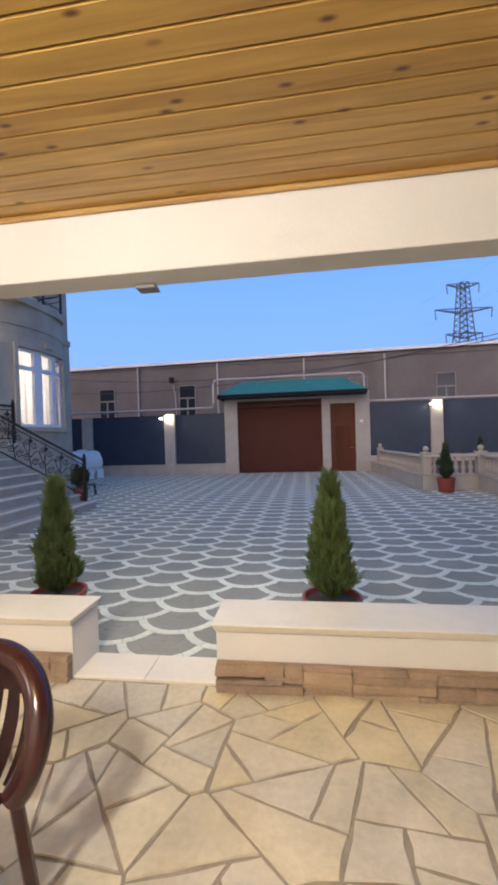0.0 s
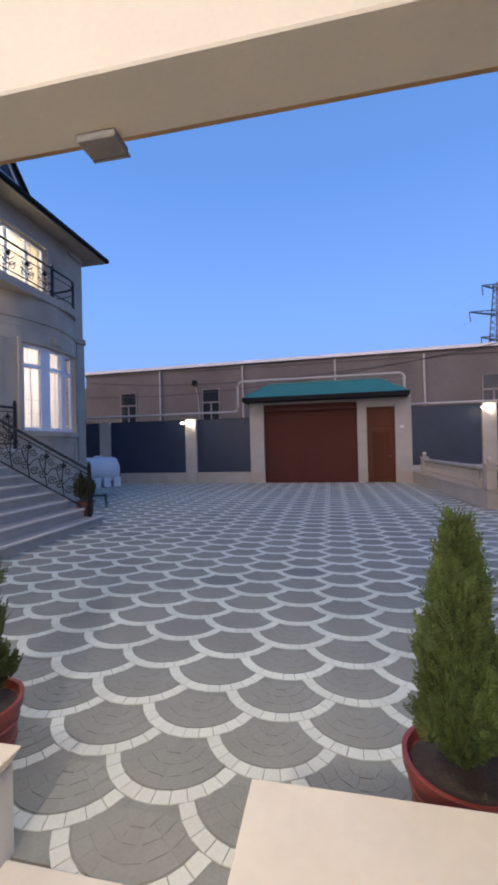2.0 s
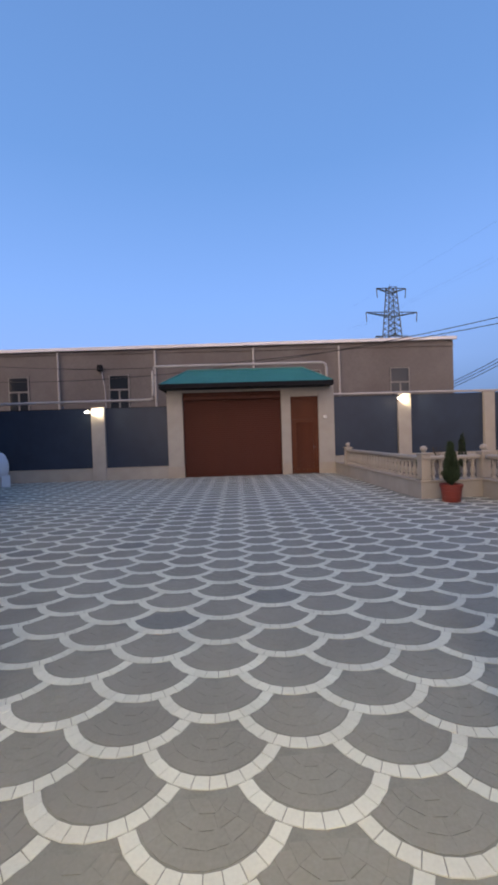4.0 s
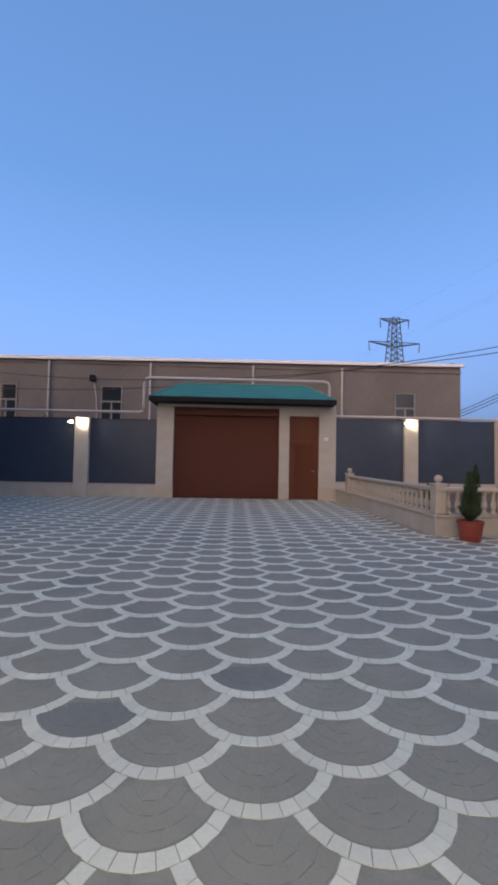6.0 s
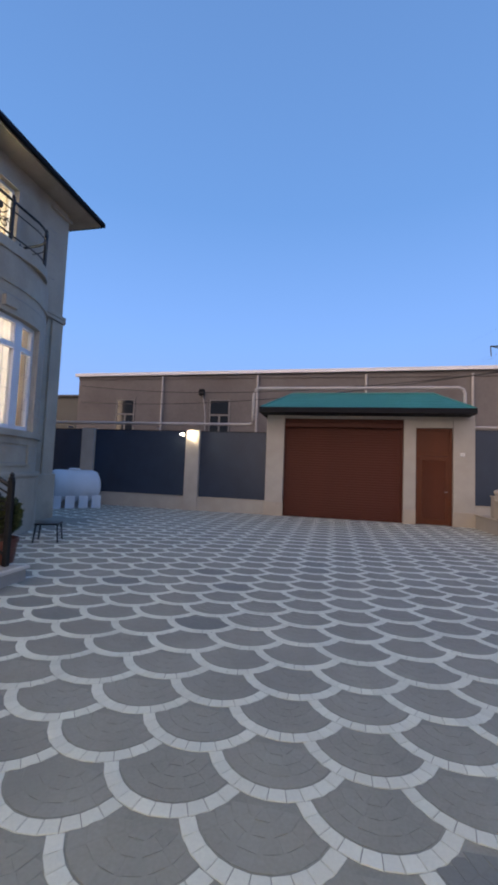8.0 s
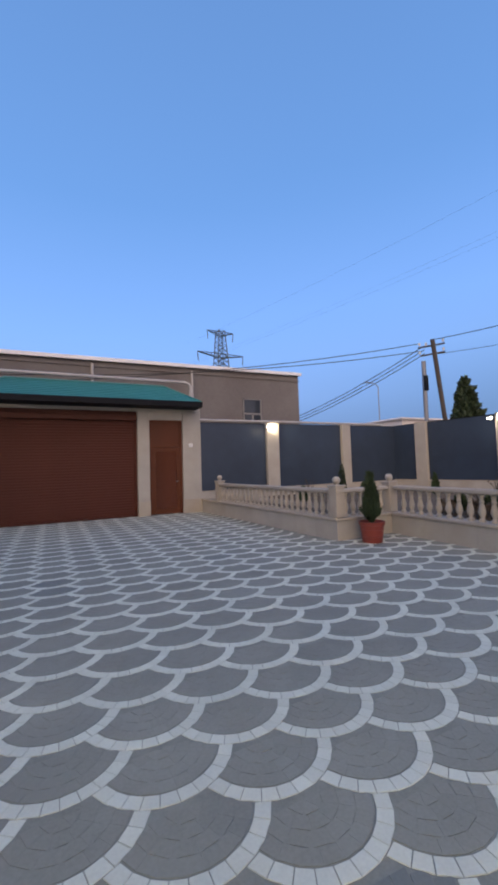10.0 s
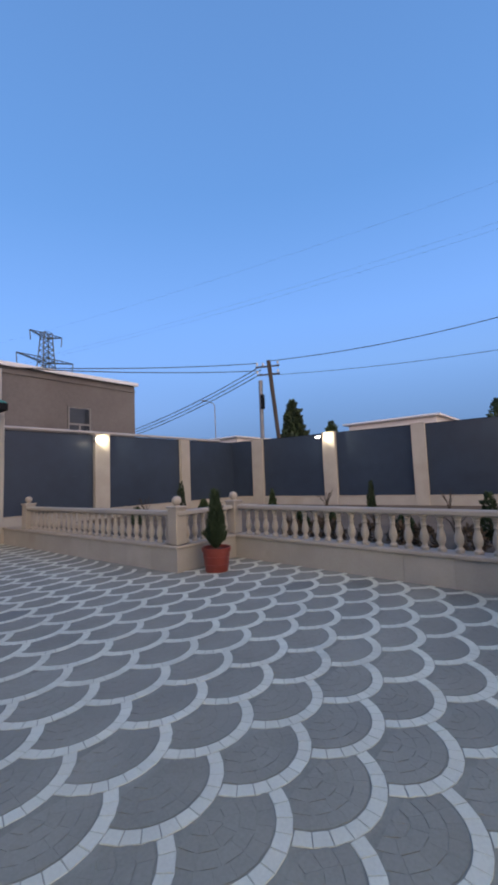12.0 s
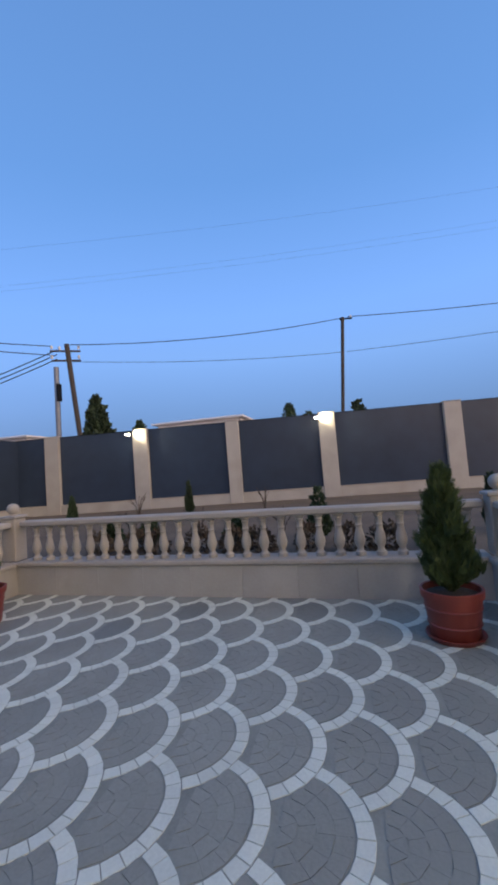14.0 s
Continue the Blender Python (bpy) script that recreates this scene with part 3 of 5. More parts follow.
def balustrade(p0, p1, posts, label, tail=0.0):
    """A run from p0 to p1 on its outer line, with base wall, rails, balusters and newel posts at the given distances."""
    d = Vector((p1[0] - p0[0], p1[1] - p0[1], 0))
    length = d.length
    rz = math.degrees(math.atan2(d.y, d.x))
    b = thing("balustrade", label, "balustrade", pose(p0[0], p0[1], 0, 0, 0, rz), "balustrades round the garden bed", kind="structure")
    core = part("base_wall", boxed(-tail + 0.004, length - 0.004, 0.006, 0.26, -0.03, 0.345), GROUT, b, "cream limestone base wall")
    m_ = max(1, round((length + tail) / 0.62))
    for k in range(m_):
        u0, u1 = -tail + (length + tail) * k / m_, -tail + (length + tail) * (k + 1) / m_
        part("slab", boxed(u0 + 0.001, u1 - 0.001, -0.004, 0.005, -0.03, 0.345, 0.002), LIME, core)
    part("bottom_rail", boxed(-tail - 0.02, length + 0.02, -0.035, 0.295, 0.346, 0.40, 0.012), LIMEPALE, b)
    part("top_rail", boxed(min(posts) if posts else 0, length, 0.045, 0.215, 0.832, 0.905, 0.016), LIMEPALE, b)
    for s in posts:
        newel(b, s, 0.13, 0)
    marks = sorted(posts) + [length]
    lo = min(posts) if posts else 0.0
    n = max(2, int((length - lo) / 0.200))
    for k in range(n):
        s = lo + 0.20 + k * (length - lo - 0.34) / (n - 1)
        if all(abs(s - q) > 0.14 for q in posts):
            shared("baluster", bal_mesh, b, pose(s, 0.13, 0.401))
    return b


balustrade((5.56, -0.12), (5.87, -6.32), [1.02], "cream limestone balustrade with turned balusters and a ball post")
balustrade((5.87, -6.32), (7.25, -6.25), [0.13, 1.50], "short limestone balustrade with two ball-topped posts")
balustrade((7.25, -6.25), (7.03, -11.62), [], "long limestone balustrade with turned balusters")
balustrade((7.03, -11.62), (5.60, -11.61), [-0.06], "short limestone balustrade with a ball-topped post")

# ---- veranda ----
VY = -14.93
for x0, x1, lab in ((-2.4, 1.385, "low veranda wall with cream coping and sandstone ledge cladding"), (2.295, 6.2, "low veranda wall with cream coping, white band and sandstone cladding")):
    v = thing("veranda_wall", lab, "low wall", kind="structure")
    part("core", boxed(x0 + 0.01, x1 - 0.01, VY + 0.03, VY + 0.345, -0.03, 0.332), PLASTER, v, "white plaster wall band")
    cb_ = boxed(x0 - 0.014, x1 + 0.014, VY - 0.016, VY + 0.367, 0.333, 0.385)
    for q in cb_.verts:
        if q.co.z < 0.36:
            q.co.y += 0.026 if q.co.y < VY + 0.1 else -0.026
            q.co.x += 0.026 if q.co.x < (x0 + x1) / 2 else -0.026
    bmesh.ops.bevel(cb_, geom=cb_.edges[:], offset=0.004, segments=1, affect="EDGES", clamp_overlap=True)
    part("coping", cb_, COPING, v, "polished cream stone coping with an undercut edge")
    rnd = random.Random(int(x0 * 10))
    x = x0 + 0.012
    while x < x1 - 0.03:
        xe = min(x + rnd.uniform(0.26, 0.52), x1 - 0.012)
        cuts = sorted(rnd.uniform(0.02, 0.145) for _ in range(rnd.choice((3, 4, 4, 5))))
        levels = [-0.01] + [c for i, c in enumerate(cuts) if i == 0 or c - cuts[i - 1] > 0.014] + [0.162]
        for z0, z1 in zip(levels, levels[1:]):
            ends = [x] + ([rnd.uniform(x + 0.08, xe - 0.08)] if xe - x > 0.3 and rnd.random() < 0.5 else []) + [xe]
            for a_, b_ in zip(ends, ends[1:]):
                out = rnd.uniform(0.0, 0.03)
                sb = boxed(a_, b_ - 0.002, VY - 0.008 - out, VY + 0.029, z0, z1 - 0.0015, 0.005)
                for q in sb.verts:
                    if q.co.y < VY:
                        q.co += Vector((rnd.uniform(-0.004, 0.004), rnd.uniform(-0.006, 0.006), 0.006 * math.sin(q.co.x * 9 + x0)))
                part("ledge_stone", sb, LEDGE, v)
        x = xe
th = thing("threshold", "pale cream stone threshold slab in the veranda opening", "threshold", kind="structure")
part("slab", boxed(1.375, 1.84, -14.90, -14.62, -0.02, 0.012, 0.004), COPING, th)
part("slab", boxed(1.842, 2.293, -14.90, -14.62, -0.02, 0.012, 0.004), COPING, th)

beam = thing("veranda_beam", "white plastered beam along the open veranda front", "beam", kind="structure")
part("beam_body", boxed(-2.4, 6.2, -14.92, -14.69, 2.50, 2.905, 0.006), PLASTER, beam)
eaves = thing("veranda_eaves", "pine-lined eaves board with a thin gutter edge outside the beam", "eaves", kind="structure")
part("soffit_board", boxed(-2.4, 6.2, -14.688, -14.60, 2.70, 2.72), PINE_EDGE, eaves)
part("edge_board", boxed(-2.4, 6.2, -14.615, -14.595, 2.57, 2.699), PINE_EDGE, eaves)
part("roof_sheet", boxed(-2.6, 6.4, -19.6, -14.5, 3.08, 3.11), ROOFDARK, eaves)
br = thing("flood_lamp", "small grey floodlight box under the veranda beam, facing the yard", "flood lamp")
part("case", boxed(1.80, 1.935, -14.745, -14.655, 2.474, 2.499, 0.004), OLDFRAME, br)
part("case_lip", boxed(1.80, 1.935, -14.654, -14.641, 2.474, 2.484, 0.002), OLDFRAME, br)
part("lens", boxed(1.81, 1.925, -14.654, -14.648, 2.4845, 2.497, 0.002), LAMPGLOW, br)

ceil = bmesh.new()
yy = -14.93
random.seed(7)
while yy > -19.4:
    box(ceil, -2.4, 6.2, yy - 0.117, yy - 0.003, 2.905, 2.925, 0.005)
    yy -= 0.12
box(ceil, -2.4, 6.2, -19.4, -14.93, 2.93, 2.95)
tagged(link("ceiling", ceil, PINE), "varnished knotty pine plank ceiling of the veranda", "ceiling", kind="structure")
part_trim = link("trim", boxed(-2.4, 6.2, -14.955, -14.922, 2.875, 2.904, 0.008), PINE_EDGE)
tagged(part_trim, "varnished pine trim between ceiling and beam", "trim", kind="structure")
for nm, a in (("wall_south", (-2.6, 6.4, -19.6, -19.4, -0.03, 3.06)), ("wall_west", (-2.6, -2.4, -19.4, -14.5, -0.03, 3.06)), ("wall_east", (6.2, 6.4, -19.4, -14.5, -0.03, 3.06))):
    tagged(link(nm, boxed(*a), PLASTER), "white plaster veranda wall", "wall", kind="structure")
for x, y in ((1.9, -17.9), (-0.3, -18.2)):
    cl = thing("ceiling_light", "lit glass globe lamp hanging under the veranda ceiling", "ceiling light", pose(x, y, 2.905), "veranda ceiling lights")
    part("rod", tube([(0, 0, 0), (0, 0, -0.14)], 0.012), SOFT_WHITE, cl)
    gl = part("globe", lathe([(0.03, -0.14), (0.10, -0.18), (0.15, -0.27), (0.15, -0.34), (0.10, -0.43), (0.02, -0.46)], 20), glow_mat("lit_globe", (1.0, 0.88, 0.68), 5.0), cl, smooth=True)
    gl.visible_shadow = False

# ---- building behind the fence ----
BY = 6.4
bld = thing("warehouse", "long low rendered building with pale roof edge behind the fence", "building")
bx0, bx1, bz0, bz1 = -12.1, 13.62, 6.10, 6.28
part("wall", boxed(bx0, bx1, BY, BY + 9.0, -0.03, 6.0), STUCCO, bld)
pb = bmesh.new()
v = [pb.verts.new(p) for p in ((bx0, BY + 0.01, 5.98), (bx1, BY + 0.01, 5.98), (bx1, BY + 0.01, bz1), (bx0, BY + 0.01, bz0),
                               (bx0, BY + 8.9, 5.98), (bx1, BY + 8.9, 5.98), (bx1, BY + 8.9, bz1 + 0.3), (bx0, BY + 8.9, bz0 + 0.3))]
for f in ((0, 1, 2, 3), (5, 4, 7, 6), (1, 5, 6, 2), (4, 0, 3, 7), (3, 2, 6, 7), (1, 0, 4, 5)):
    pb.faces.new([v[k] for k in f])
part("parapet", pb, STUCCO, bld)
re_ = bmesh.new()
v = [re_.verts.new((x, y, z + dz)) for x, z in ((bx0 - 0.15, bz0), (bx1 + 0.12, bz1)) for y, dz in ((BY - 0.18, -0.03), (BY - 0.18, 0.13), (BY + 0.4, 0.18), (BY + 0.4, 0.02))]
for k in range(4):
    re_.faces.new((v[k], v[(k + 1) % 4], v[4 + (k + 1) % 4], v[4 + k]))
re_.faces.new(v[3::-1])
re_.faces.new(v[4:])
part("roof_edge", re_, ROOFEDGE, bld, "pale sheet-metal roof edge")
part("cornice_shadow_board", boxed(bx0, bx1, BY - 0.05, BY - 0.002, 5.93, 6.04), STUCCO, bld)
part("roof_vent", boxed(13.1, 13.35, BY + 0.1, BY + 0.3, 6.40, 6.50, 0.01), FASCIA, bld)
for x in (-9.26, -4.10, 1.2, 5.98, 10.72):
    w = part("window", boxed(x - 0.56, x + 0.56, BY - 0.012, BY - 0.002, 3.0, 4.98), DARKGLASS, bld)
    part("lintel", boxed(x - 0.60, x + 0.60, BY - 0.03, BY - 0.001, 4.86, 4.99), STUCCO, w)
    for a0, a1, z0, z1 in ((-0.54, -0.48, 3.0, 4.85), (0.46, 0.54, 3.0, 4.85), (-0.04, 0.04, 3.0, 4.02), (-0.479, 0.459, 4.03, 4.11), (-0.479, 0.459, 4.80, 4.85)):
        part("window_frame", boxed(x + a0, x + a1, BY - 0.035, BY - 0.013, z0, z1), OLDFRAME, w)
for x in (-7.18, -2.19, 2.93, 7.45):
    part("downpipe", tube([(x, BY - 0.10, 6.05), (x, BY - 0.10, 2.6)], 0.055), PIPE, bld)
part("floodlight", boxed(-5.16, -4.92, BY - 0.25, BY - 0.02, 5.05, 5.35, 0.02), FASCIA, bld)
part("conduit", tube([(-5.0, BY - 0.03, 5.1), (-4.85, BY - 0.03, 4.2), (-4.80, BY - 0.03, 2.8)], 0.03, 6), PIPE, bld)
gp = thing("gas_pipe", "pale painted gas pipe bridging over the gate", "pipe")
part("pipe", tube([(-14, 0.45, 2.90), (-1.9, 0.45, 2.93), (-1.30, 0.45, 2.93), (-1.18, 0.45, 2.98), (-1.15, 0.45, 3.10), (-1.15, 0.45, 3.98), (-1.10, 0.45, 4.12), (-0.98, 0.45, 4.17),
                   (5.25, 0.45, 4.17), (5.38, 0.45, 4.12), (5.43, 0.45, 4.0), (5.43, 0.45, 3.05), (5.46, 0.45, 2.98), (5.58, 0.45, 2.94), (9.0, 0.45, 2.94), (13.7, 0.45, 2.92)], 0.048, 10), PIPE, gp, smooth=True)
for x in (-8, -4.5, 7, 10, 13):
    part("bracket", boxed(x - 0.02, x + 0.02, 0.20, 0.47, 2.70, 2.755), STEEL, gp)

# ---- house ----
house = thing("house", "two-storey grey-beige stone house with lit windows, rounded bay and dark roof", "house")
TC, TR = (-6.98, -6.75), 2.70


def arc(r, a0, a1, n):
    return [(TC[0] + r * math.cos(radians(a0 + (a1 - a0) * k / n)), TC[1] + r * math.sin(radians(a0 + (a1 - a0) * k / n))) for k in range(n + 1)]


def ring(a0, a1, z0, z1, r1, r0, n=None):
    """A piece of the round bay's wall between two angles."""
    n = n or max(2, int(abs(a1 - a0) / 4))
    return prism(arc(r1, a0, a1, n) + arc(r0, a1, a0, n), z0, z1)


FX = -5.5
A0, A1 = -72, 56.5
ZS, ZT, ZP = 1.98, 4.06, 5.20
bay = part("bay_wall", ring(A0, A1, -0.03, ZS, TR, TR - 0.28), HOUSE, house)
part("bay_wall", ring(A0, A1, ZT, ZP, TR, TR - 0.28), HOUSE, house)
for a0, a1 in ((A0, -49), (-33, -21), (20.5, A1)):
    part("bay_wall", ring(a0, a1, ZS, ZT, TR, TR - 0.28), HOUSE, house)
for z0, z1, dr in ((-0.03, 1.10, 0.07), (1.10, 1.17, 0.10), (1.86, 1.98, 0.06), (4.62, 4.66, 0.025)):
    part("moulding", ring(A0, A1, z0, z1, TR + dr, TR + 0.001), HOUSE, bay)
# cut lines of the stone courses
for k, z in enumerate((1.35, 1.66, 2.35, 2.70, 3.05, 3.40, 3.75, 4.10, 4.42)):
    for a0, a1 in ((A0, -51.5), (23, A1)) if ZS < z < ZT else ((A0, A1),):
        part("course_joint", ring(a0, a1, z, z + 0.014, TR + 0.004, TR + 0.0005), RISER, bay)
part("relief_panel", ring(-6, 20, 1.30, 1.34, TR + 0.03, TR + 0.006), HOUSE, bay)
part("relief_panel", ring(-6, 20, 1.72, 1.76, TR + 0.03, TR + 0.006), HOUSE, bay)
for a in (-6, 19):
    part("relief_panel", ring(a, a + 1.2, 1.342, 1.718, TR + 0.03, TR + 0.006, 1), HOUSE, bay)
# window surrounds
for a0, a1 in ((-49, -33), (-21, 20.5)):
    part("window_surround", ring(a0 - 2.2, a0 - 0.02, ZS - 0.02, ZT + 0.10, TR + 0.05, TR + 0.002, 2), HOUSE, bay)
    part("window_surround", ring(a1 + 0.02, a1 + 2.2, ZS - 0.02, ZT + 0.10, TR + 0.05, TR + 0.002, 2), HOUSE, bay)
    part("window_surround", ring(a0, a1, ZT + 0.01, ZT + 0.10, TR + 0.05, TR + 0.002), HOUSE, bay)
    part("keystone", ring((a0 + a1) / 2 - 3, (a0 + a1) / 2 + 3, ZT + 0.11, ZT + 0.30, TR + 0.10, TR + 0.002, 2), HOUSE, bay)


def bay_window(a0, a1, cuts, label):
    """A curved white window between two angles with a transom; cuts: the angles of the mullions."""
    w = part("window", ring(a0, a1, ZS, ZS + 0.09, TR - 0.06, TR - 0.14), UPVC, house, label)
    part("frame", ring(a0, a1, ZT - 0.08, ZT - 0.002, TR - 0.06, TR - 0.14), UPVC, w)
    zt = ZS + 1.52
    part("transom", ring(a0, a1, zt, zt + 0.10, TR - 0.055, TR - 0.145), UPVC, w)
    edges = [a0] + [q for c, wd in cuts for q in (c - wd, c + wd)] + [a1]
    for c, wd in cuts:
        part("mullion", ring(c - wd, c + wd, ZS + 0.001, ZT - 0.003, TR - 0.05, TR - 0.15, 2), UPVC, w)
    for q, s in ((a0, 1), (a1, -1)):
        part("frame", ring(min(q, q + s * 1.6), max(q, q + s * 1.6), ZS + 0.001, ZT - 0.003, TR - 0.058, TR - 0.142, 2), UPVC, w)
    for x0, x1 in zip(edges[0::2], edges[1::2]):
        for z0, z1 in ((ZS + 0.09, zt), (zt + 0.10, ZT - 0.08)):
            gp_ = part("pane", ring(x0, x1, z0, z1, TR - 0.095, TR - 0.103), GLASS, w)
            gp_.visible_shadow = False
        m_ = (x0 + x1) / 2
        part("glazing_bar", ring(m_ - 0.14, m_ + 0.14, ZS + 0.09, zt, TR - 0.088, TR - 0.094, 1), STEEL, w)
        for k in (1, 2, 3):
            part("glazing_bar", ring(x0, x1, ZS + 0.09 + k * 0.33, ZS + 0.098 + k * 0.33, TR - 0.087, TR - 0.0935), STEEL, w)


bay_window(-21, 20.5, [(-6.8, 3.0), (8.0, 2.2)], "curved white three-light bay window, lit from inside")
bay_window(-49, -33, [], "tall white window with a transom, lit from inside")
cb = bmesh.new()
pts = []
for k in range(101):
    a_ = radians(-60 + 112 * k / 100)
    r_ = TR - 0.30 - 0.035 * (0.5 + 0.5 * math.sin(k * 1.9))
    pts.append((TC[0] + r_ * math.cos(a_), TC[1] + r_ * math.sin(a_)))
lo = [cb.verts.new((x, y, 1.70)) for x, y in pts]
hi = [cb.verts.new((x, y, 4.25)) for x, y in pts]
for k in range(100):
    cb.faces.new((lo[k], lo[k + 1], hi[k + 1], hi[k]))
part("curtain", cb, CURTAIN, house, "white net curtain behind the bay window", smooth=True)

cap_pts = arc(TR - 0.001, A0, A1, 24)
part("bay_cap", prism(cap_pts + [(-6.2, -5.0), (-6.2, -9.0)], ZP - 0.03, ZP + 0.001), HOUSE, house)

# flat walls, with the upper window's opening
UY0, UY1, UZ0, UZ1 = -7.62, -5.50, 5.50, 7.42
for a in ((FX - 0.3, FX, -4.55, -3.75, -0.03, 7.97), (-15.0, FX - 0.301, -4.05, -3.75, -0.03, 7.97),
          (FX - 0.3, FX, UY1, -4.551, 5.42, 7.97), (FX - 0.3, FX, UY0, UY1, 5.42, UZ0), (FX - 0.3, FX, UY0, UY1, UZ1, 7.97), (FX - 0.3, FX, -18.0, UY0, 5.42, 7.97),
          (-6.5, -6.2, -9.62, -9.15, 1.5, 5.2), (-6.5, -6.2, -18.0, -11.16, 1.5, 5.2), (-6.5, -6.2, -11.16, -9.62, 4.45, 5.2), (-15.0, -6.2, -18.3, -18.0, -0.03, 7.97), (-15.3, -15.0, -18.3, -3.75, -0.03, 7.97)):
    part("wall", boxed(*a), HOUSE, house)
for z in (5.0, 5.10, 7.75):
    part("moulding", boxed(FX + 0.001, FX + 0.07, -4.45, -3.69, z, z + 0.09, 0.01), HOUSE, house)
    part("moulding", boxed(FX - 2.0, FX + 0.07, -3.749, -3.69, z, z + 0.09, 0.01), HOUSE, house)
part("corner_pilaster", boxed(FX + 0.001, FX + 0.05, -4.15, -3.752, -0.03, 4.98, 0.01), HOUSE, house)
part("plinth", boxed(FX + 0.002, FX + 0.11, -4.4, -3.71, -0.03, 1.10, 0.015), HOUSE, house)
for z in (1.5, 2.0, 2.5, 3.0, 3.5, 4.0, 4.5, 6.0, 6.6, 7.2):
    part("course_joint", boxed(FX + 0.0005, FX + 0.004, -4.48, -4.16, z, z + 0.014), RISER, house)
part("inner_floor", boxed(-15.0, -6.21, -18.0, -4.06, 1.30, 1.50), TREAD, house)
part("inner_ceiling", boxed(-15.0, FX - 0.31, -18.0, -4.06, 5.21, 5.41), PLASTER, house)
part("attic_floor", boxed(-15.0, FX - 0.31, -18.0, -4.06, 7.78, 7.95), PLASTER, house)
part("inner_wall", boxed(-10.2, -10.0, -17.9, -4.06, 1.51, 5.2), PLASTER, house)
part("inner_wall", boxed(-10.2, -10.0, -17.9, -4.06, 5.42, 7.77), PLASTER, house)

uw = part("window", boxed(FX - 0.16, FX - 0.08, UY0, UY1, UZ0, UZ0 + 0.07), UPVC, house, "wide white upper window, lit cream from inside")
part("frame", boxed(FX - 0.16, FX - 0.08, UY0, UY1, UZ1 - 0.07, UZ1), UPVC, uw)
n_p = 3
for k in range(n_p + 1):
    y = UY0 + (UY1 - UY0) * k / n_p
    y = min(max(y, UY0 + 0.036), UY1 - 0.036)
    part("mullion", boxed(FX - 0.165, FX - 0.075, y - 0.035, y + 0.035, UZ0 + 0.071, UZ1 - 0.071), UPVC, uw)
    if k < n_p:
        y2 = UY0 + (UY1 - UY0) * (k + 1) / n_p
        p_ = part("pane", boxed(FX - 0.124, FX - 0.118, y + 0.036, y2 - 0.036, UZ0 + 0.071, UZ1 - 0.071), GLASS, uw)
        p_.visible_shadow = False
part("window_surround", boxed(FX + 0.001, FX + 0.05, UY1, UY1 + 0.10, UZ0 - 0.05, UZ1 + 0.10), HOUSE, house)
part("window_surround", boxed(FX + 0.001, FX + 0.05, UY0, UY1 - 0.001, UZ1, UZ1 + 0.10), HOUSE, house)
part("window_surround", boxed(FX + 0.001, FX + 0.05, UY0 - 0.10, UY0 - 0.001, UZ0 - 0.05, UZ1 + 0.10), HOUSE, house)
cu = bmesh.new()
lo, hi = [], []
for k in range(81):
    y = UY0 - 0.2 + (UY1 - UY0 + 0.4) * k / 80
    x = FX - 0.42 - 0.03 * math.sin(k * 1.7)
    lo.append(cu.verts.new((x, y, 5.5)))
    hi.append(cu.verts.new((x, y, 7.6)))
for k in range(80):
    cu.faces.new((lo[k], lo[k + 1], hi[k + 1], hi[k]))
part("curtain", cu, CURTAIN_C, house, "cream curtain behind the upper window", smooth=True)

# entrance door with iron scrollwork over lit glass
ed = part("entrance_door", boxed(-6.34, -6.28, -11.15, -9.63, 1.501, 1.60), UPVC, house, "pale entrance door with lit glass and black iron scrolls")
for y0, y1, z0, z1 in ((-9.75, -9.63, 1.601, 4.44), (-11.15, -11.03, 1.601, 4.44), (-11.029, -9.751, 3.55, 3.70), (-11.029, -9.751, 4.34, 4.44), (-10.45, -10.33, 1.601, 3.549)):
    part("frame", boxed(-6.35, -6.27, y0, y1, z0, z1, 0.01), UPVC, ed)
for y0, y1, z0, z1 in ((-10.329, -9.751, 1.62, 3.549), (-11.029, -10.451, 1.62, 3.549), (-11.029, -9.751, 3.701, 4.339)):
    part("pane", boxed(-6.315, -6.308, y0, y1, z0, z1), CURTAIN, ed)
for y in (-10.04, -10.74):
    for z in (1.9, 2.35, 2.8, 3.25):
        part("scroll", tube(spiral((-6.27, y, z), 0.19, 0.03, 0.3 + z, 1.6, (0, 1)), 0.011, 5), IRON, ed)
for y in (-10.0, -10.39, -10.78):
    part("scroll", tube(spiral((-6.27, y, 4.02), 0.20, 0.04, y, 1.6, (0, 1)), 0.011, 5), IRON, ed)
part("door_cornice", boxed(-6.199, -6.02, -11.3, -9.5, 4.50, 4.62, 0.02), PLASTER, house)
part("door_cornice", boxed(-6.199, -5.98, -11.35, -9.45, 4.621, 4.72, 0.02), PLASTER, house)
for z in [1.8 + 0.31 * k for k in range(10)]:
    part("course_joint", boxed(-6.1995, -6.196, -9.60, -9.17, z, z + 0.016), RISER, house)

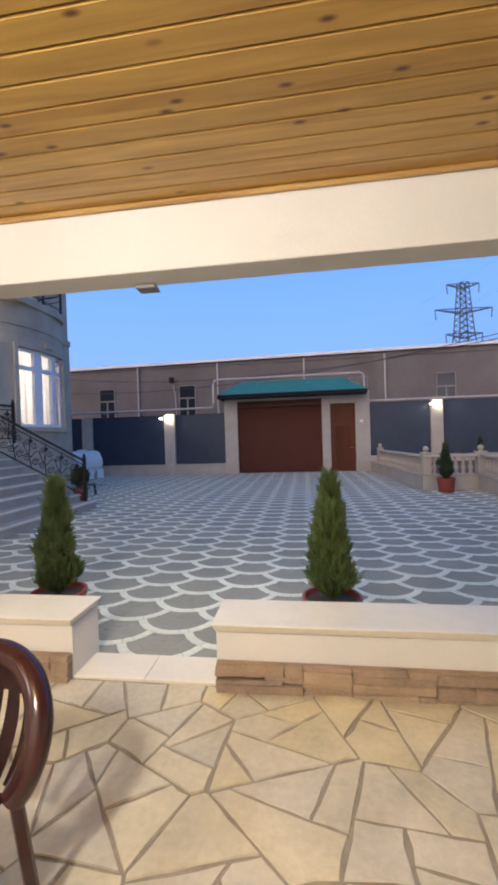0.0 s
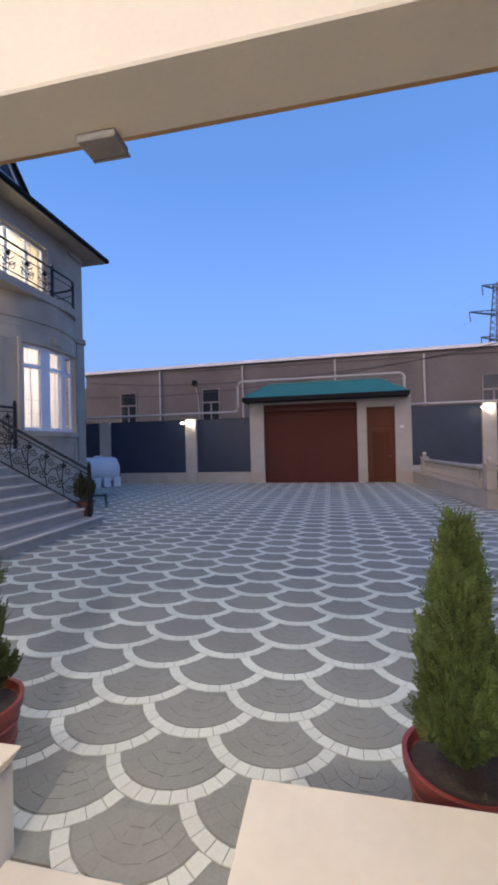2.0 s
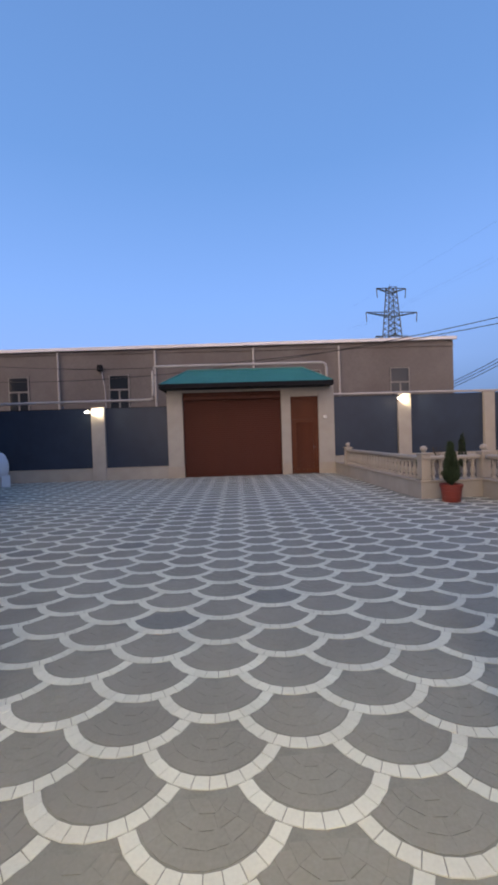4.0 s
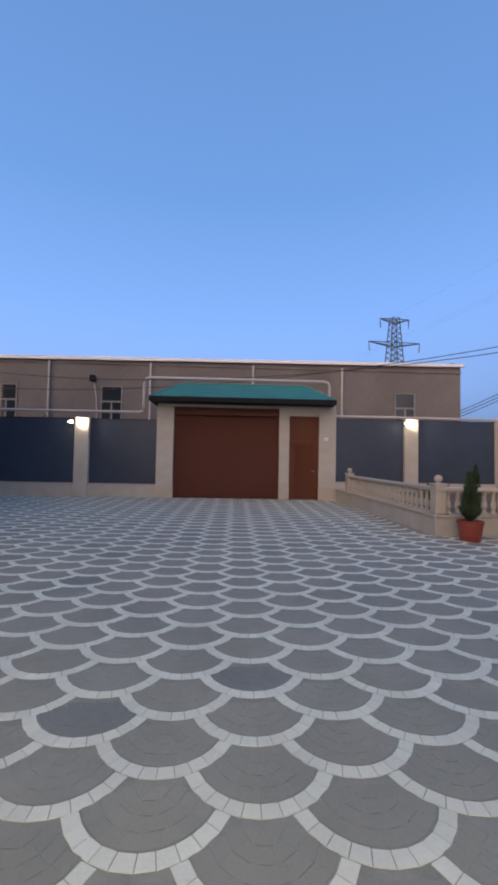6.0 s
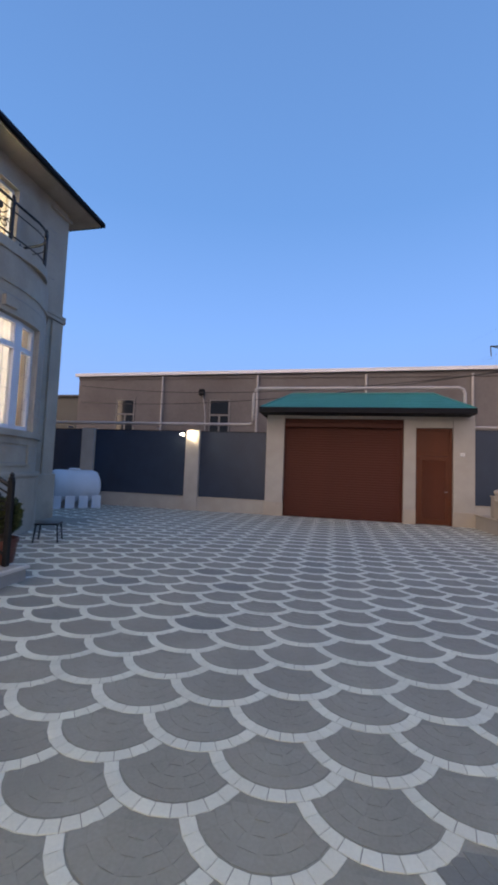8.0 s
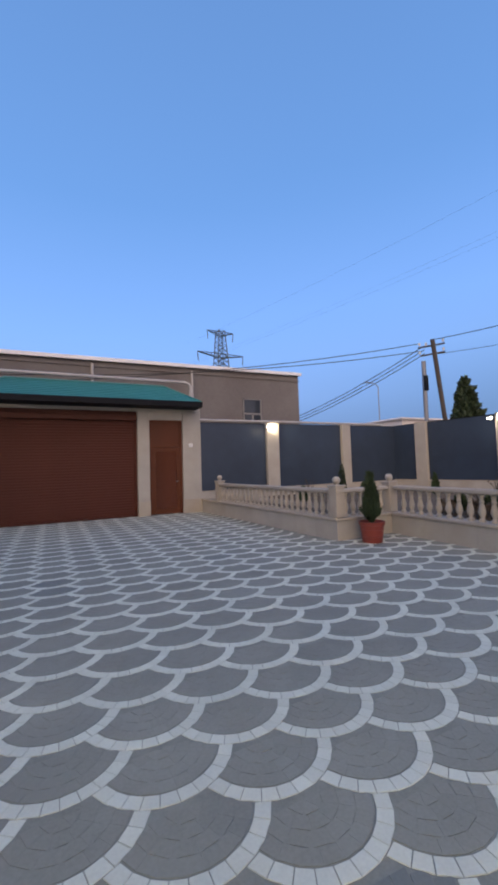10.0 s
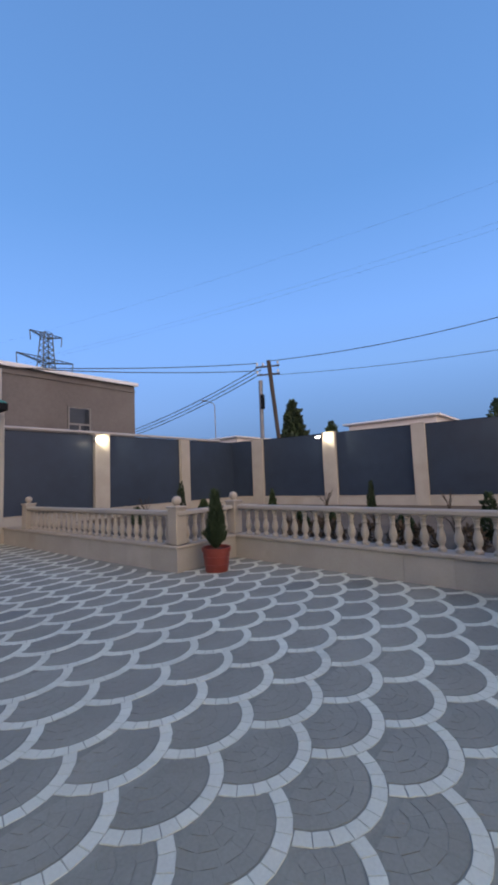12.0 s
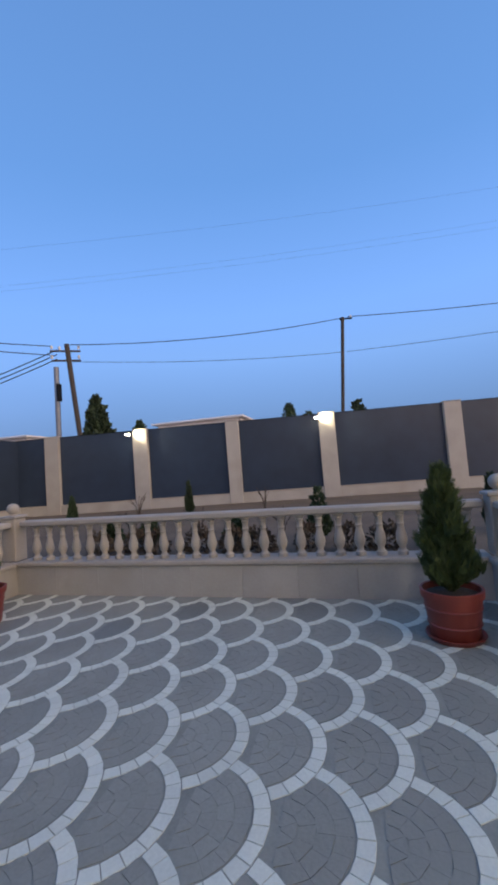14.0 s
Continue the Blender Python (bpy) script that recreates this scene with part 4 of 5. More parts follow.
# balcony
BX, BZ0, BZ1 = -4.25, 5.205, 5.40
bo = [(FX + 0.005, -17.9), (BX, -17.9)] + [(BX, -6.3)] + [(BX - 0.72 + 0.72 * math.cos(radians(a)), -6.3 + 0.95 * math.sin(radians(a))) for a in range(10, 91, 10)] + [(FX + 0.005, -5.30)]
balc = part("balcony", prism(bo, BZ0, BZ1), HOUSE, house, "pale balcony slab with a black wrought-iron railing")
inner = [(x, y) for x, y in bo[1:-1]]
rail_pts = [(x - 0.06 if k < 2 else x - 0.05, y - (0.04 if k > 4 else 0)) for k, (x, y) in enumerate(inner)] + [(FX + 0.02, -5.34)]
for z, r_ in ((6.16, 0.026), (5.52, 0.016), (5.98, 0.012)):
    part("rail", tube([(x, y, z) for x, y in rail_pts], r_, 6), IRON, balc)
run = [(rail_pts[0][0], -6.80 - 1.74 * k) for k in range(6)] + [rail_pts[5], rail_pts[-1]]
for x, y in run:
    part("rail_post", boxed(x - 0.026, x + 0.026, y - 0.026, y + 0.026, BZ1, 6.20), IRON, balc)
    part("finial", lathe([(0.02, 6.201), (0.034, 6.23), (0.012, 6.28)], 8, at=(x, y, 0)), IRON, balc)
for k in range(18):
    y = -7.09 - 0.58 * k
    if any(abs(y - q) < 0.1 for _, q in run):
        continue
    x = rail_pts[0][0]
    for s in (-1, 1):
        part("scroll", tube(spiral((x, y + s * 0.13, 5.66), 0.11, 0.02, 1.57 - s * 1.2, s * 1.5, (0, 1)), 0.010, 5), IRON, balc)
        for z_, L_ in ((5.66, 0.22), (5.78, 0.18)):
            part("spray", tube([(x, y, z_), (x, y + s * L_ * 0.5, z_ + 0.03), (x, y + s * L_, z_ + 0.12)], 0.010, 5), IRON, balc)
    part("rosette", lathe([(0.012, -0.06), (0.055, -0.025), (0.055, 0.025), (0.012, 0.06)], 8, at=(x, y, 5.90)), IRON, balc)
    part("stem", tube([(x, y, 5.52), (x, y + 0.03, 5.7), (x, y, 5.98)], 0.010, 5), IRON, balc)

# roof
EZ = 7.99
rv = bmesh.new()
ex, ey0, ey1, wx = FX + 0.55, -18.6, -3.17, -15.6
v = [rv.verts.new(p) for p in ((ex, ey1, EZ + 0.1), (ex, ey0, EZ + 0.1), (wx, ey0, EZ + 0.1), (wx, ey1, EZ + 0.1), (-10.2, -8.0, 10.6), (-10.2, -13.4, 10.6))]
for f in ((1, 0, 4, 5), (0, 3, 4), (3, 2, 5, 4), (2, 1, 5), (0, 1, 2, 3)):
    rv.faces.new([v[k] for k in f])
part("roof", rv, ROOFDARK, house, "dark sheet-metal hipped roof")
part("eaves_soffit", boxed(wx, ex, ey0, ey1, EZ - 0.02, EZ + 0.03), HOUSE, house)
part("gutter", boxed(ex + 0.001, ex + 0.10, ey0, ey1 + 0.10, EZ, EZ + 0.13, 0.02), FASCIA, house)
part("gutter", boxed(wx, ex, ey1 + 0.001, ey1 + 0.10, EZ, EZ + 0.13, 0.02), FASCIA, house)
dv = bmesh.new()
DX = -5.35
v = [dv.verts.new(p) for p in ((DX, -6.15, 8.22), (DX, -8.05, 8.22), (DX, -7.1, 9.25), (-9.2, -6.15, 8.22), (-9.2, -8.05, 8.22), (-9.2, -7.1, 9.25))]
for f in ((1, 0, 2), (3, 4, 5), (0, 3, 5, 2), (4, 1, 2, 5), (0, 1, 4, 3)):
    dv.faces.new([v[k] for k in f])
dorm = part("dormer", dv, ROOFDARK, house, "dark gabled dormer with a small triangular window")
part("ridge_cap", tube([(DX + 0.05, -7.1, 9.27), (-9.0, -7.1, 9.27)], 0.06, 8), TEAL, dorm)
for s in (-1, 1):
    part("barge_board", tube([(DX + 0.04, -7.1, 9.25), (DX + 0.04, -7.1 + s * 1.0, 8.19)], 0.05, 6), FASCIA, dorm)
tv = bmesh.new()
corners = [(DX + 0.02, -7.46, 8.50), (DX + 0.02, -6.74, 8.50), (DX + 0.02, -7.1, 8.95)]
for k in range(3):
    tube([corners[k], corners[(k + 1) % 3]], 0.035, 6, tv)
part("triangular_frame", tv, UPVC, dorm)

# porch platform, stairs and iron rails
plat = thing("porch", "raised stone porch platform in front of the house entrance", "porch", kind="structure")
part("platform", prism([(-4.24, -8.04), (-4.85, -8.04), (-6.19, -9.15), (-6.19, -17.9), (-4.32, -17.9), (-4.32, -9.28)], -0.03, 1.50), HOUSE, plat)
part("paving", prism([(-4.20, -8.00), (-4.85, -8.00), (-6.195, -9.12), (-6.195, -17.9), (-4.28, -17.9), (-4.28, -9.26)], 1.501, 1.55), TREAD, plat)
stairs = thing("stairs", "flared stone staircase with pale treads up to the porch", "stairs", kind="structure")
NS = 8
for k in range(NS):
    f0, f1 = k / NS, (k + 1) / NS
    xa, xb = -1.95 - 2.33 * f0, -1.95 - 2.33 * f1
    ya0, ya1 = -11.90 + 0.65 * f0, -8.58 - 0.69 * f0
    yb0, yb1 = -11.90 + 0.65 * f1, -8.58 - 0.69 * f1
    z1 = 0.172 * (k + 1)
    st = part("step", prism([(xa, ya0), (xa, ya1), (-4.30, -9.28), (-4.30, -11.25)], -0.03 if k == 0 else z1 - 0.172 - 0.0335, z1 - 0.034), RISER, stairs)
    part("step", prism([(xa, ya0), (xa, ya0 + 0.158), (xb, yb0 + 0.158), (xb, yb0)], z1 - 0.0335, z1), HOUSE, st)
    part("tread", prism([(xa + 0.03, ya0 + 0.16), (xa + 0.03, ya1 + 0.02), (xb - 0.02, yb1 + 0.02), (xb - 0.02, yb0 + 0.16)], z1 - 0.0335, z1), STEP, st)
    # thin strip along the front edge, paler than the tread
    part("nosing", prism([(xa + 0.035, ya0 + 0.16), (xa + 0.035, ya1 + 0.015), (xa - 0.025, ya1 + 0.008), (xa - 0.025, ya0 + 0.17)], z1 - 0.030, z1 + 0.003), TREAD, st, "pale step nosing")


def iron_rail(p0, p1, label, lower_flat=None):
    """A sloping handrail with newels, a lower bar, scrolls and stems between."""
    ob = thing("stair_railing", label, "railing")
    p0, p1 = Vector(p0), Vector(p1)
    d = p1 - p0
    ax = Vector((d.x, d.y, 0)).normalized()
    for p in (p0, p1):
        part("newel", boxed(p.x - 0.032, p.x + 0.032, p.y - 0.032, p.y + 0.032, p.z, p.z + 1.0, 0.008), IRON, ob)
        part("finial", lathe([(0.032, 1.0), (0.042, 1.02), (0.022, 1.04), (0.03, 1.06), (0.008, 1.09)], 8, at=p), IRON, ob)
    for h_, r_ in ((0.92, 0.028), (0.82, 0.012), (0.12, 0.017)):
        part("bar", tube([p0 + Vector((0, 0, h_)), p1 + Vector((0, 0, h_))], r_, 8), IRON, ob)
    n = max(2, int(d.length / 0.37))
    for k in range(n):
        c = p0 + d * ((k + 0.5) / n)
        up_ = Vector((0, 0, 1))
        part("stem", tube([c + up_ * 0.12, c + ax * 0.04 + up_ * 0.42, c + up_ * 0.82], 0.012, 5), IRON, ob)
        for s in (-1, 1):
            slope = d.z / max(0.01, math.hypot(d.x, d.y))
            q = c + ax * 0.09 * s + up_ * (0.30 + 0.09 * s * slope)
            part("scroll", tube(spiral(q, 0.085, 0.018, 1.57 - 1.3 * s, 1.5 * s, ax), 0.011, 5), IRON, ob)
            q = c + ax * 0.08 * s + up_ * (0.66 + 0.08 * s * slope)
            part("scroll", tube(spiral(q, 0.075, 0.016, -1.57 + 1.3 * s, -1.4 * s, ax), 0.010, 5), IRON, ob)
            part("leaf_spray", tube([c + up_ * 0.36, c + ax * 0.08 * s + up_ * 0.46, c + ax * 0.15 * s + up_ * (0.58 + 0.15 * s * slope)], 0.010, 5), IRON, ob)
        part("rosette", lathe([(0.01, -0.05), (0.05, -0.02), (0.05, 0.02), (0.01, 0.05)], 8, at=c + up_ * 0.72), IRON, ob)
    return ob


iron_rail((-2.12, -8.72, 0.172), (-4.28, -9.36, 1.55), "black wrought-iron stair railing with scrolls")
iron_rail((-2.12, -11.68, 0.172), (-4.28, -11.12, 1.55), "black wrought-iron stair railing with scrolls")
iron_rail((-4.37, -9.30, 1.55), (-4.30, -8.15, 1.55), "short black wrought-iron porch railing against the bay")
iron_rail((-4.38, -11.20, 1.55), (-4.38, -14.2, 1.55), "black wrought-iron porch railing")
pl = thing("porch_lamp", "round lit ceiling lamp under the balcony", "ceiling light", pose(-5.4, -10.4, 5.203))
part("rim", lathe([(0.12, -0.05), (0.13, 0.0)], 16), SOFT_WHITE, pl)
part("diffuser", lathe([(0.05, -0.08), (0.11, -0.052)], 16), LAMPGLOW, pl)

# ---- plants ----
def foliage(n, shape, leaf, seed, spread=0.6, width=0.35):
    """Many small upright sprays; shape(u, v) gives a point and its outward way."""
    rnd = random.Random(seed)
    verts, faces = [], []
    for _ in range(n):
        p, o = shape(rnd)
        d = (o + Vector((rnd.uniform(-1, 1), rnd.uniform(-1, 1), rnd.uniform(-0.3, 1.3))) * spread).normalized()
        s = d.cross(Vector((rnd.uniform(-1, 1), rnd.uniform(-1, 1), rnd.uniform(-1, 1)))).normalized()
        L = leaf * rnd.uniform(0.6, 1.4)
        W = L * width
        t = d.cross(s) * W * 0.35
        b = len(verts)
        verts += [p, p + d * L * 0.45 + s * W + t, p + d * L, p + d * L * 0.45 - s * W + t, p + d * L * 0.5 - t]
        faces += [(b, b + 1, b + 4), (b + 1, b + 2, b + 4), (b + 2, b + 3, b + 4), (b + 3, b, b + 4)]
    me = bpy.data.meshes.new("foliage")
    me.from_pydata(verts, [], faces)
    return me


def sprays(n, shape, size, seed):
    """Flat upright fans of scaly leaflets, as on a thuja; shape(u) gives a point and its outward way."""
    rnd = random.Random(seed)
    verts, faces = [], []
    for _ in range(n):
        p, o = shape(rnd)
        up_ = Vector((o.x * 0.55 + rnd.uniform(-0.35, 0.35), o.y * 0.55 + rnd.uniform(-0.35, 0.35), rnd.uniform(0.6, 1.2))).normalized()
        side = up_.cross(Vector((rnd.uniform(-1, 1), rnd.uniform(-1, 1), rnd.uniform(-0.2, 0.2)))).normalized()
        thick = up_.cross(side) * size * 0.03
        L = size * rnd.uniform(0.7, 1.35)
        m = 9
        for k in range(m):
            f = k / (m - 1)
            s_ = (k % 2 * 2 - 1) if k < m - 1 else 0
            root = p + up_ * L * 0.85 * f
            d = (up_ + side * s_ * 0.75).normalized()
            l_ = L * (0.42 - 0.22 * f) * rnd.uniform(0.8, 1.2)
            w = up_.cross(side).cross(d).normalized() * l_ * 0.22
            b = len(verts)
            verts += [root - w * 0.4, root + d * l_ * 0.5 + w + thick, root + d * l_, root + d * l_ * 0.5 - w + thick]
            faces += [(b, b + 1, b + 2), (b, b + 2, b + 3)]
    me = bpy.data.meshes.new("foliage")
    me.from_pydata(verts, [], faces)
    return me


def cone_shape(h, r, lumps, seed):
    rnd0 = random.Random(seed)
    ph = [rnd0.uniform(0, 6.28) for _ in range(6)]

    def shape(rnd):
        f = 1 - math.sqrt(rnd.random()) if rnd.random() < 0.75 else rnd.random()
        a = rnd.uniform(0, 2 * math.pi)
        prof = (math.sin(min(1, f * 5.0) * math.pi / 2)) * (1 - f) ** 0.66 * 1.10 + 0.02
        bump = 1 + lumps * (math.sin(3 * a + ph[0] + 7 * f) * 0.5 + math.sin(5 * a + ph[1] - 13 * f) * 0.35 + math.sin(2 * a + ph[2] + 23 * f) * 0.4)
        rr = r * prof * bump * (1 - 0.45 * rnd.random() ** 2)
        p = Vector((rr * math.cos(a), rr * math.sin(a), f * h))
        return p, Vector((math.cos(a) * 0.7, math.sin(a) * 0.7, 0.75)).normalized()
    return shape


def ball_shape(r, hz):
    def shape(rnd):
        d = Vector((rnd.gauss(0, 1), rnd.gauss(0, 1), rnd.gauss(0, 1))).normalized()
        rr = r * (0.55 + 0.45 * rnd.random() ** 0.4) * (1 + 0.15 * math.sin(5 * d.x + 3 * d.z))
        return Vector((d.x * rr, d.y * rr, hz + d.z * rr * 1.15)), d
    return shape


def potted(x, y, pot_h, pot_r, plant_h, plant_r, label, potmat, n, seed, leafmat=LEAF, ball=False, z=0.0, leaf=0.055, saucer=False):
    ob = thing("potted_conifer" if not ball else "potted_shrub", label, "potted plant", pose(x, y, z, 0, 0, seed * 37))
    s0 = 0.02 if saucer else 0.0
    p = part("pot", lathe([(pot_r * 0.74, s0), (pot_r * 0.78, s0 + 0.01), (pot_r * 0.93, pot_h * 0.82), (pot_r * 0.93, pot_h * 0.83), (pot_r, pot_h * 0.84), (pot_r * 1.02, pot_h * 0.99),
                           (pot_r * 0.99, pot_h), (pot_r * 0.93, pot_h * 0.99), (pot_r * 0.90, pot_h * 0.86), (pot_r * 0.6, pot_h * 0.85)], 32), potmat, ob, smooth=True)
    for f in (0.30, 0.62):
        rr = pot_r * (0.78 + 0.15 * f / 0.82) + 0.003
        part("rib", lathe([(rr - 0.004, pot_h * f), (rr + 0.004, pot_h * f + 0.006), (rr - 0.003, pot_h * f + 0.014)], 32, cap=False), potmat, p, smooth=True)
    if saucer:
        part("saucer", lathe([(pot_r * 0.85, 0.0), (pot_r * 0.96, 0.035), (pot_r * 0.93, 0.038), (pot_r * 0.80, 0.018)], 32), potmat, ob, smooth=True)
    part("soil", lathe([(pot_r * 0.88, pot_h * 0.865), (pot_r * 0.4, pot_h * 0.90), (0.02, pot_h * 0.91)], 16), SOIL, ob)
    part("trunk", tube([(0, 0, pot_h * 0.85), (0.01, 0.005, pot_h + plant_h * 0.4), (0, 0, pot_h + plant_h * 0.85)], 0.018, 6), BARK, ob)
    shp = ball_shape(plant_r, plant_h * 0.5) if ball else cone_shape(plant_h, plant_r, 0.38, seed)
    me = foliage(n, shp, leaf, seed) if ball else sprays(n, shp, leaf * 1.7, seed)
    me.materials.append(leafmat)
    c = new("crown", me)
    c.parent = ob
    c.matrix_local = pose(0, 0, pot_h * 0.93)
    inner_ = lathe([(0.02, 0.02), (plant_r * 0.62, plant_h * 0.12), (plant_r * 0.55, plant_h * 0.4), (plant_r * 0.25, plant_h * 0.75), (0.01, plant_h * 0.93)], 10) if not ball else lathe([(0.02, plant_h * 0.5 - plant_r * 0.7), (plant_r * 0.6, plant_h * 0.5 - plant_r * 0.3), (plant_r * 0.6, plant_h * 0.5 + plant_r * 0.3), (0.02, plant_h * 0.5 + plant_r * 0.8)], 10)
    # closed dark green core that fills the middle of the crown
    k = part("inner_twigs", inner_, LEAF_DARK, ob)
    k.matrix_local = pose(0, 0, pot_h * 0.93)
    return ob


potted(3.03, -14.24, 0.30, 0.215, 0.90, 0.134, "green columnar thuja in a terracotta plastic pot by the veranda", TERRA, 3000, 3, leaf=0.046)
potted(0.86, -14.26, 0.30, 0.215, 0.90, 0.130, "green columnar thuja in a terracotta pot by the veranda opening", TERRA, 3000, 4, leaf=0.046)
potted(6.30, -6.72, 0.36, 0.22, 0.84, 0.125, "small dark thuja in a terracotta pot beside the balustrade corner", TERRA, 2200, 5, LEAF_DARK, leaf=0.045)
potted(6.24, -11.09, 0.365, 0.218, 0.90, 0.17, "bushy thuja in a terracotta pot with a saucer by the balustrade", TERRA, 3600, 6, saucer=True, leaf=0.045)
potted(-2.30, -8.60, 0.30, 0.18, 0.54, 0.168, "egg-shaped dark green shrub in a brown-red pot on the lowest stair", BROWNPOT, 3000, 8, LEAF_YEL, True, 0.172, 0.045)

for k, (x, y, h_, r_) in enumerate(((12.1, -6.65, 0.78, 0.09), (11.5, -3.84, 0.62, 0.10), (8.4, -10.0, 0.66, 0.15), (8.3, -7.56, 0.36, 0.16), (8.6, -12.16, 0.70, 0.10), (8.5, -3.28, 0.95, 0.10),
                                 (8.2, -8.9, 0.34, 0.18), (7.4, -3.0, 0.40, 0.16), (10.9, -1.5, 0.35, 0.16), (8.4, -6.9, 0.33, 0.15))):
    sh = thing("garden_shrub", "small dark conifer planted in the garden bed", "shrub", pose(x, y, 0.33), "small conifers in the garden bed")
    part("trunk", tube([(0, 0, 0), (0.01, 0, h_ * 0.8)], 0.015, 6), BARK, sh)
    me = foliage(700, cone_shape(h_, r_, 0.2, 20 + k), 0.06, 20 + k)
    me.materials.append(LEAF_DARK)
    c = new("crown", me)
    c.parent = sh
    c.matrix_local = pose(0, 0, 0.04)


def dry_clump(x, y):
    """A low mound of dry brown stems and dark leaves."""
    ob = thing("low_shrub", "low dry brown shrub planted behind the balustrade", "shrub", pose(x, y, 0.33), "low shrubs behind the balustrade")
    part("stems", tube([(0, 0, 0), (0.02, 0.01, 0.12), (0.03, 0.03, 0.24)], 0.012, 5), BARK, ob)
    me = foliage(300, ball_shape(0.15, 0.13), 0.055, 71, 0.9)
    me.materials.append(DRYLEAF)
    c = new("crown", me)
    c.parent = ob
    return ob


clump = dry_clump(7.86, -7.05)
for k in range(1, 10):
    copy_thing(clump, pose(7.86 - 0.02 * k + 0.08 * math.sin(k * 2.3), -7.05 - 0.47 * k + 0.06 * math.sin(k * 4.1), 0.33, 0, 0, 67 * k))


def tree(x, y, h_, r, label, n, seed, conifer=True):
    t = thing("tree", label, "tree", pose(x, y, -0.03))
    part("trunk", lathe([(0.16, 0), (0.12, h_ * 0.3), (0.03, h_ * 0.95)], 8), BARK, t)
    rnd = random.Random(seed)
    for k in range(9):
        z = h_ * (0.30 + 0.06 * k)
        a = rnd.uniform(0, 6.28)
        L = r * (1.0 - 0.09 * k)
        part("limb", tube([(0, 0, z), (L * 0.5 * math.cos(a), L * 0.5 * math.sin(a), z + 0.2), (L * 0.9 * math.cos(a), L * 0.9 * math.sin(a), z + 0.25)], 0.03, 5), BARK, t)
    me = foliage(n, cone_shape(h_ * 0.80, r, 0.30, seed) if conifer else ball_shape(r, h_ * 0.4), 0.32, seed, 0.9, 0.4)
    me.materials.append(LEAF_DARK)
    c = new("crown", me)
    c.parent = t
    c.matrix_local = pose(0, 0, h_ * 0.2)
    return t


tree(22.9, 3.0, 5.95, 0.90, "dark conifer standing beyond the fence", 2600, 31)
tree(28.6, 3.5, 5.3, 0.7, "dark bushy tree beyond the fence", 900, 32)
tree(32.9, -6.6, 5.9, 0.9, "dark bushy tree beyond the fence", 900, 33)
tree(33.5, -8.0, 5.3, 0.8, "dark bushy tree beyond the fence", 900, 36)
tree(33.0, -11.6, 5.6, 0.9, "dark bushy tree beyond the fence", 900, 34)
tree(31.0, -2.6, 5.1, 0.6, "dark bushy tree beyond the fence", 700, 37)

# ---- far buildings, poles, pylon and cables ----
for x0, x1, y0, y1, z, lab in ((27.5, 34.0, 12.0, 22.0, 5.15, "far low pale building with a flat roof"), (30.5, 37.0, -3.4, 3.0, 5.35, "far pale building with a light roof edge"), (-30, -17, 14, 22, 6.7, "far dark-roofed house past the warehouse")):
    fb = thing("far_building", lab, "building")
    part("wall", boxed(x0, x1, y0, y1, -0.03, z - 0.3), ROOFDARK if x0 < 0 else FARWALL, fb)
    part("roof", boxed(x0 - 0.3, x1 + 0.3, y0 - 0.3, y1 + 0.3, z - 0.299, z - 0.18), ROOFDARK if x0 < 0 else FARWALL, fb)
    part("roof_edge", boxed(x0 - 0.36, x0 - 0.302, y0 - 0.36, y1 + 0.36, z - 0.26, z - 0.16), ROOFDARK if x0 < 0 else ROOFEDGE, fb)
    for k in range(3):
        w_ = part("window", boxed(x0 - 0.02, x0 - 0.004, y0 + 1 + k * 2, y0 + 2 + k * 2, 1.6, 3.2), DARKGLASS, fb)
        part("frame", boxed(x0 - 0.03, x0 - 0.021, y0 + 1.46 + k * 2, y0 + 1.54 + k * 2, 1.6, 3.2), UPVC, w_)

up = thing("utility_pole", "leaning wooden utility pole with a strut, insulators and a meter box", "utility pole")
PT = Vector((15.0, -1.25, 6.20))
part("pole", tube([(15.35, -1.75, -0.03), (15.15, -1.47, 3.2), PT], 0.085, 10), WOODPOLE, up, smooth=True)
part("strut", tube([(14.75, -0.95, -0.03), (14.75, -0.98, 5.35)], 0.085, 10), STEEL, up, smooth=True)
part("crossarm", tube([PT + Vector((-0.35, 0.42, -0.28)), PT + Vector((0.28, -0.34, -0.22))], 0.035, 6), WOODPOLE, up)
part("crossarm", tube([PT + Vector((-0.32, 0.38, -0.62)), PT + Vector((0.28, -0.34, -0.56))], 0.035, 6), WOODPOLE, up)
for s, z in ((-0.9, -0.2), (-0.45, -0.22), (0.7, -0.15), (-0.9, -0.54), (0.7, -0.5)):
    part("insulator", lathe([(0.03, 0), (0.05, 0.03), (0.035, 0.06), (0.05, 0.09), (0.015, 0.13)], 8, at=PT + Vector((0.34 * s, -0.42 * s, z))), SOFT_WHITE, up)
part("meter_box", boxed(14.62, 14.80, -1.13, -1.04, 4.15, 4.75, 0.01), FASCIA, up)
sl_ = thing("street_lamp", "distant grey street lamp with a bent arm beyond the fence", "street lamp")
part("pole", tube([(37.4, 24.6, -0.03), (37.4, 24.6, 10.6), (37.2, 24.9, 11.0), (36.6, 25.5, 11.25)], 0.06, 6), STEEL, sl_)
part("lamp_head", boxed(36.1, 36.75, 25.35, 25.65, 11.18, 11.32, 0.03), STEEL, sl_)
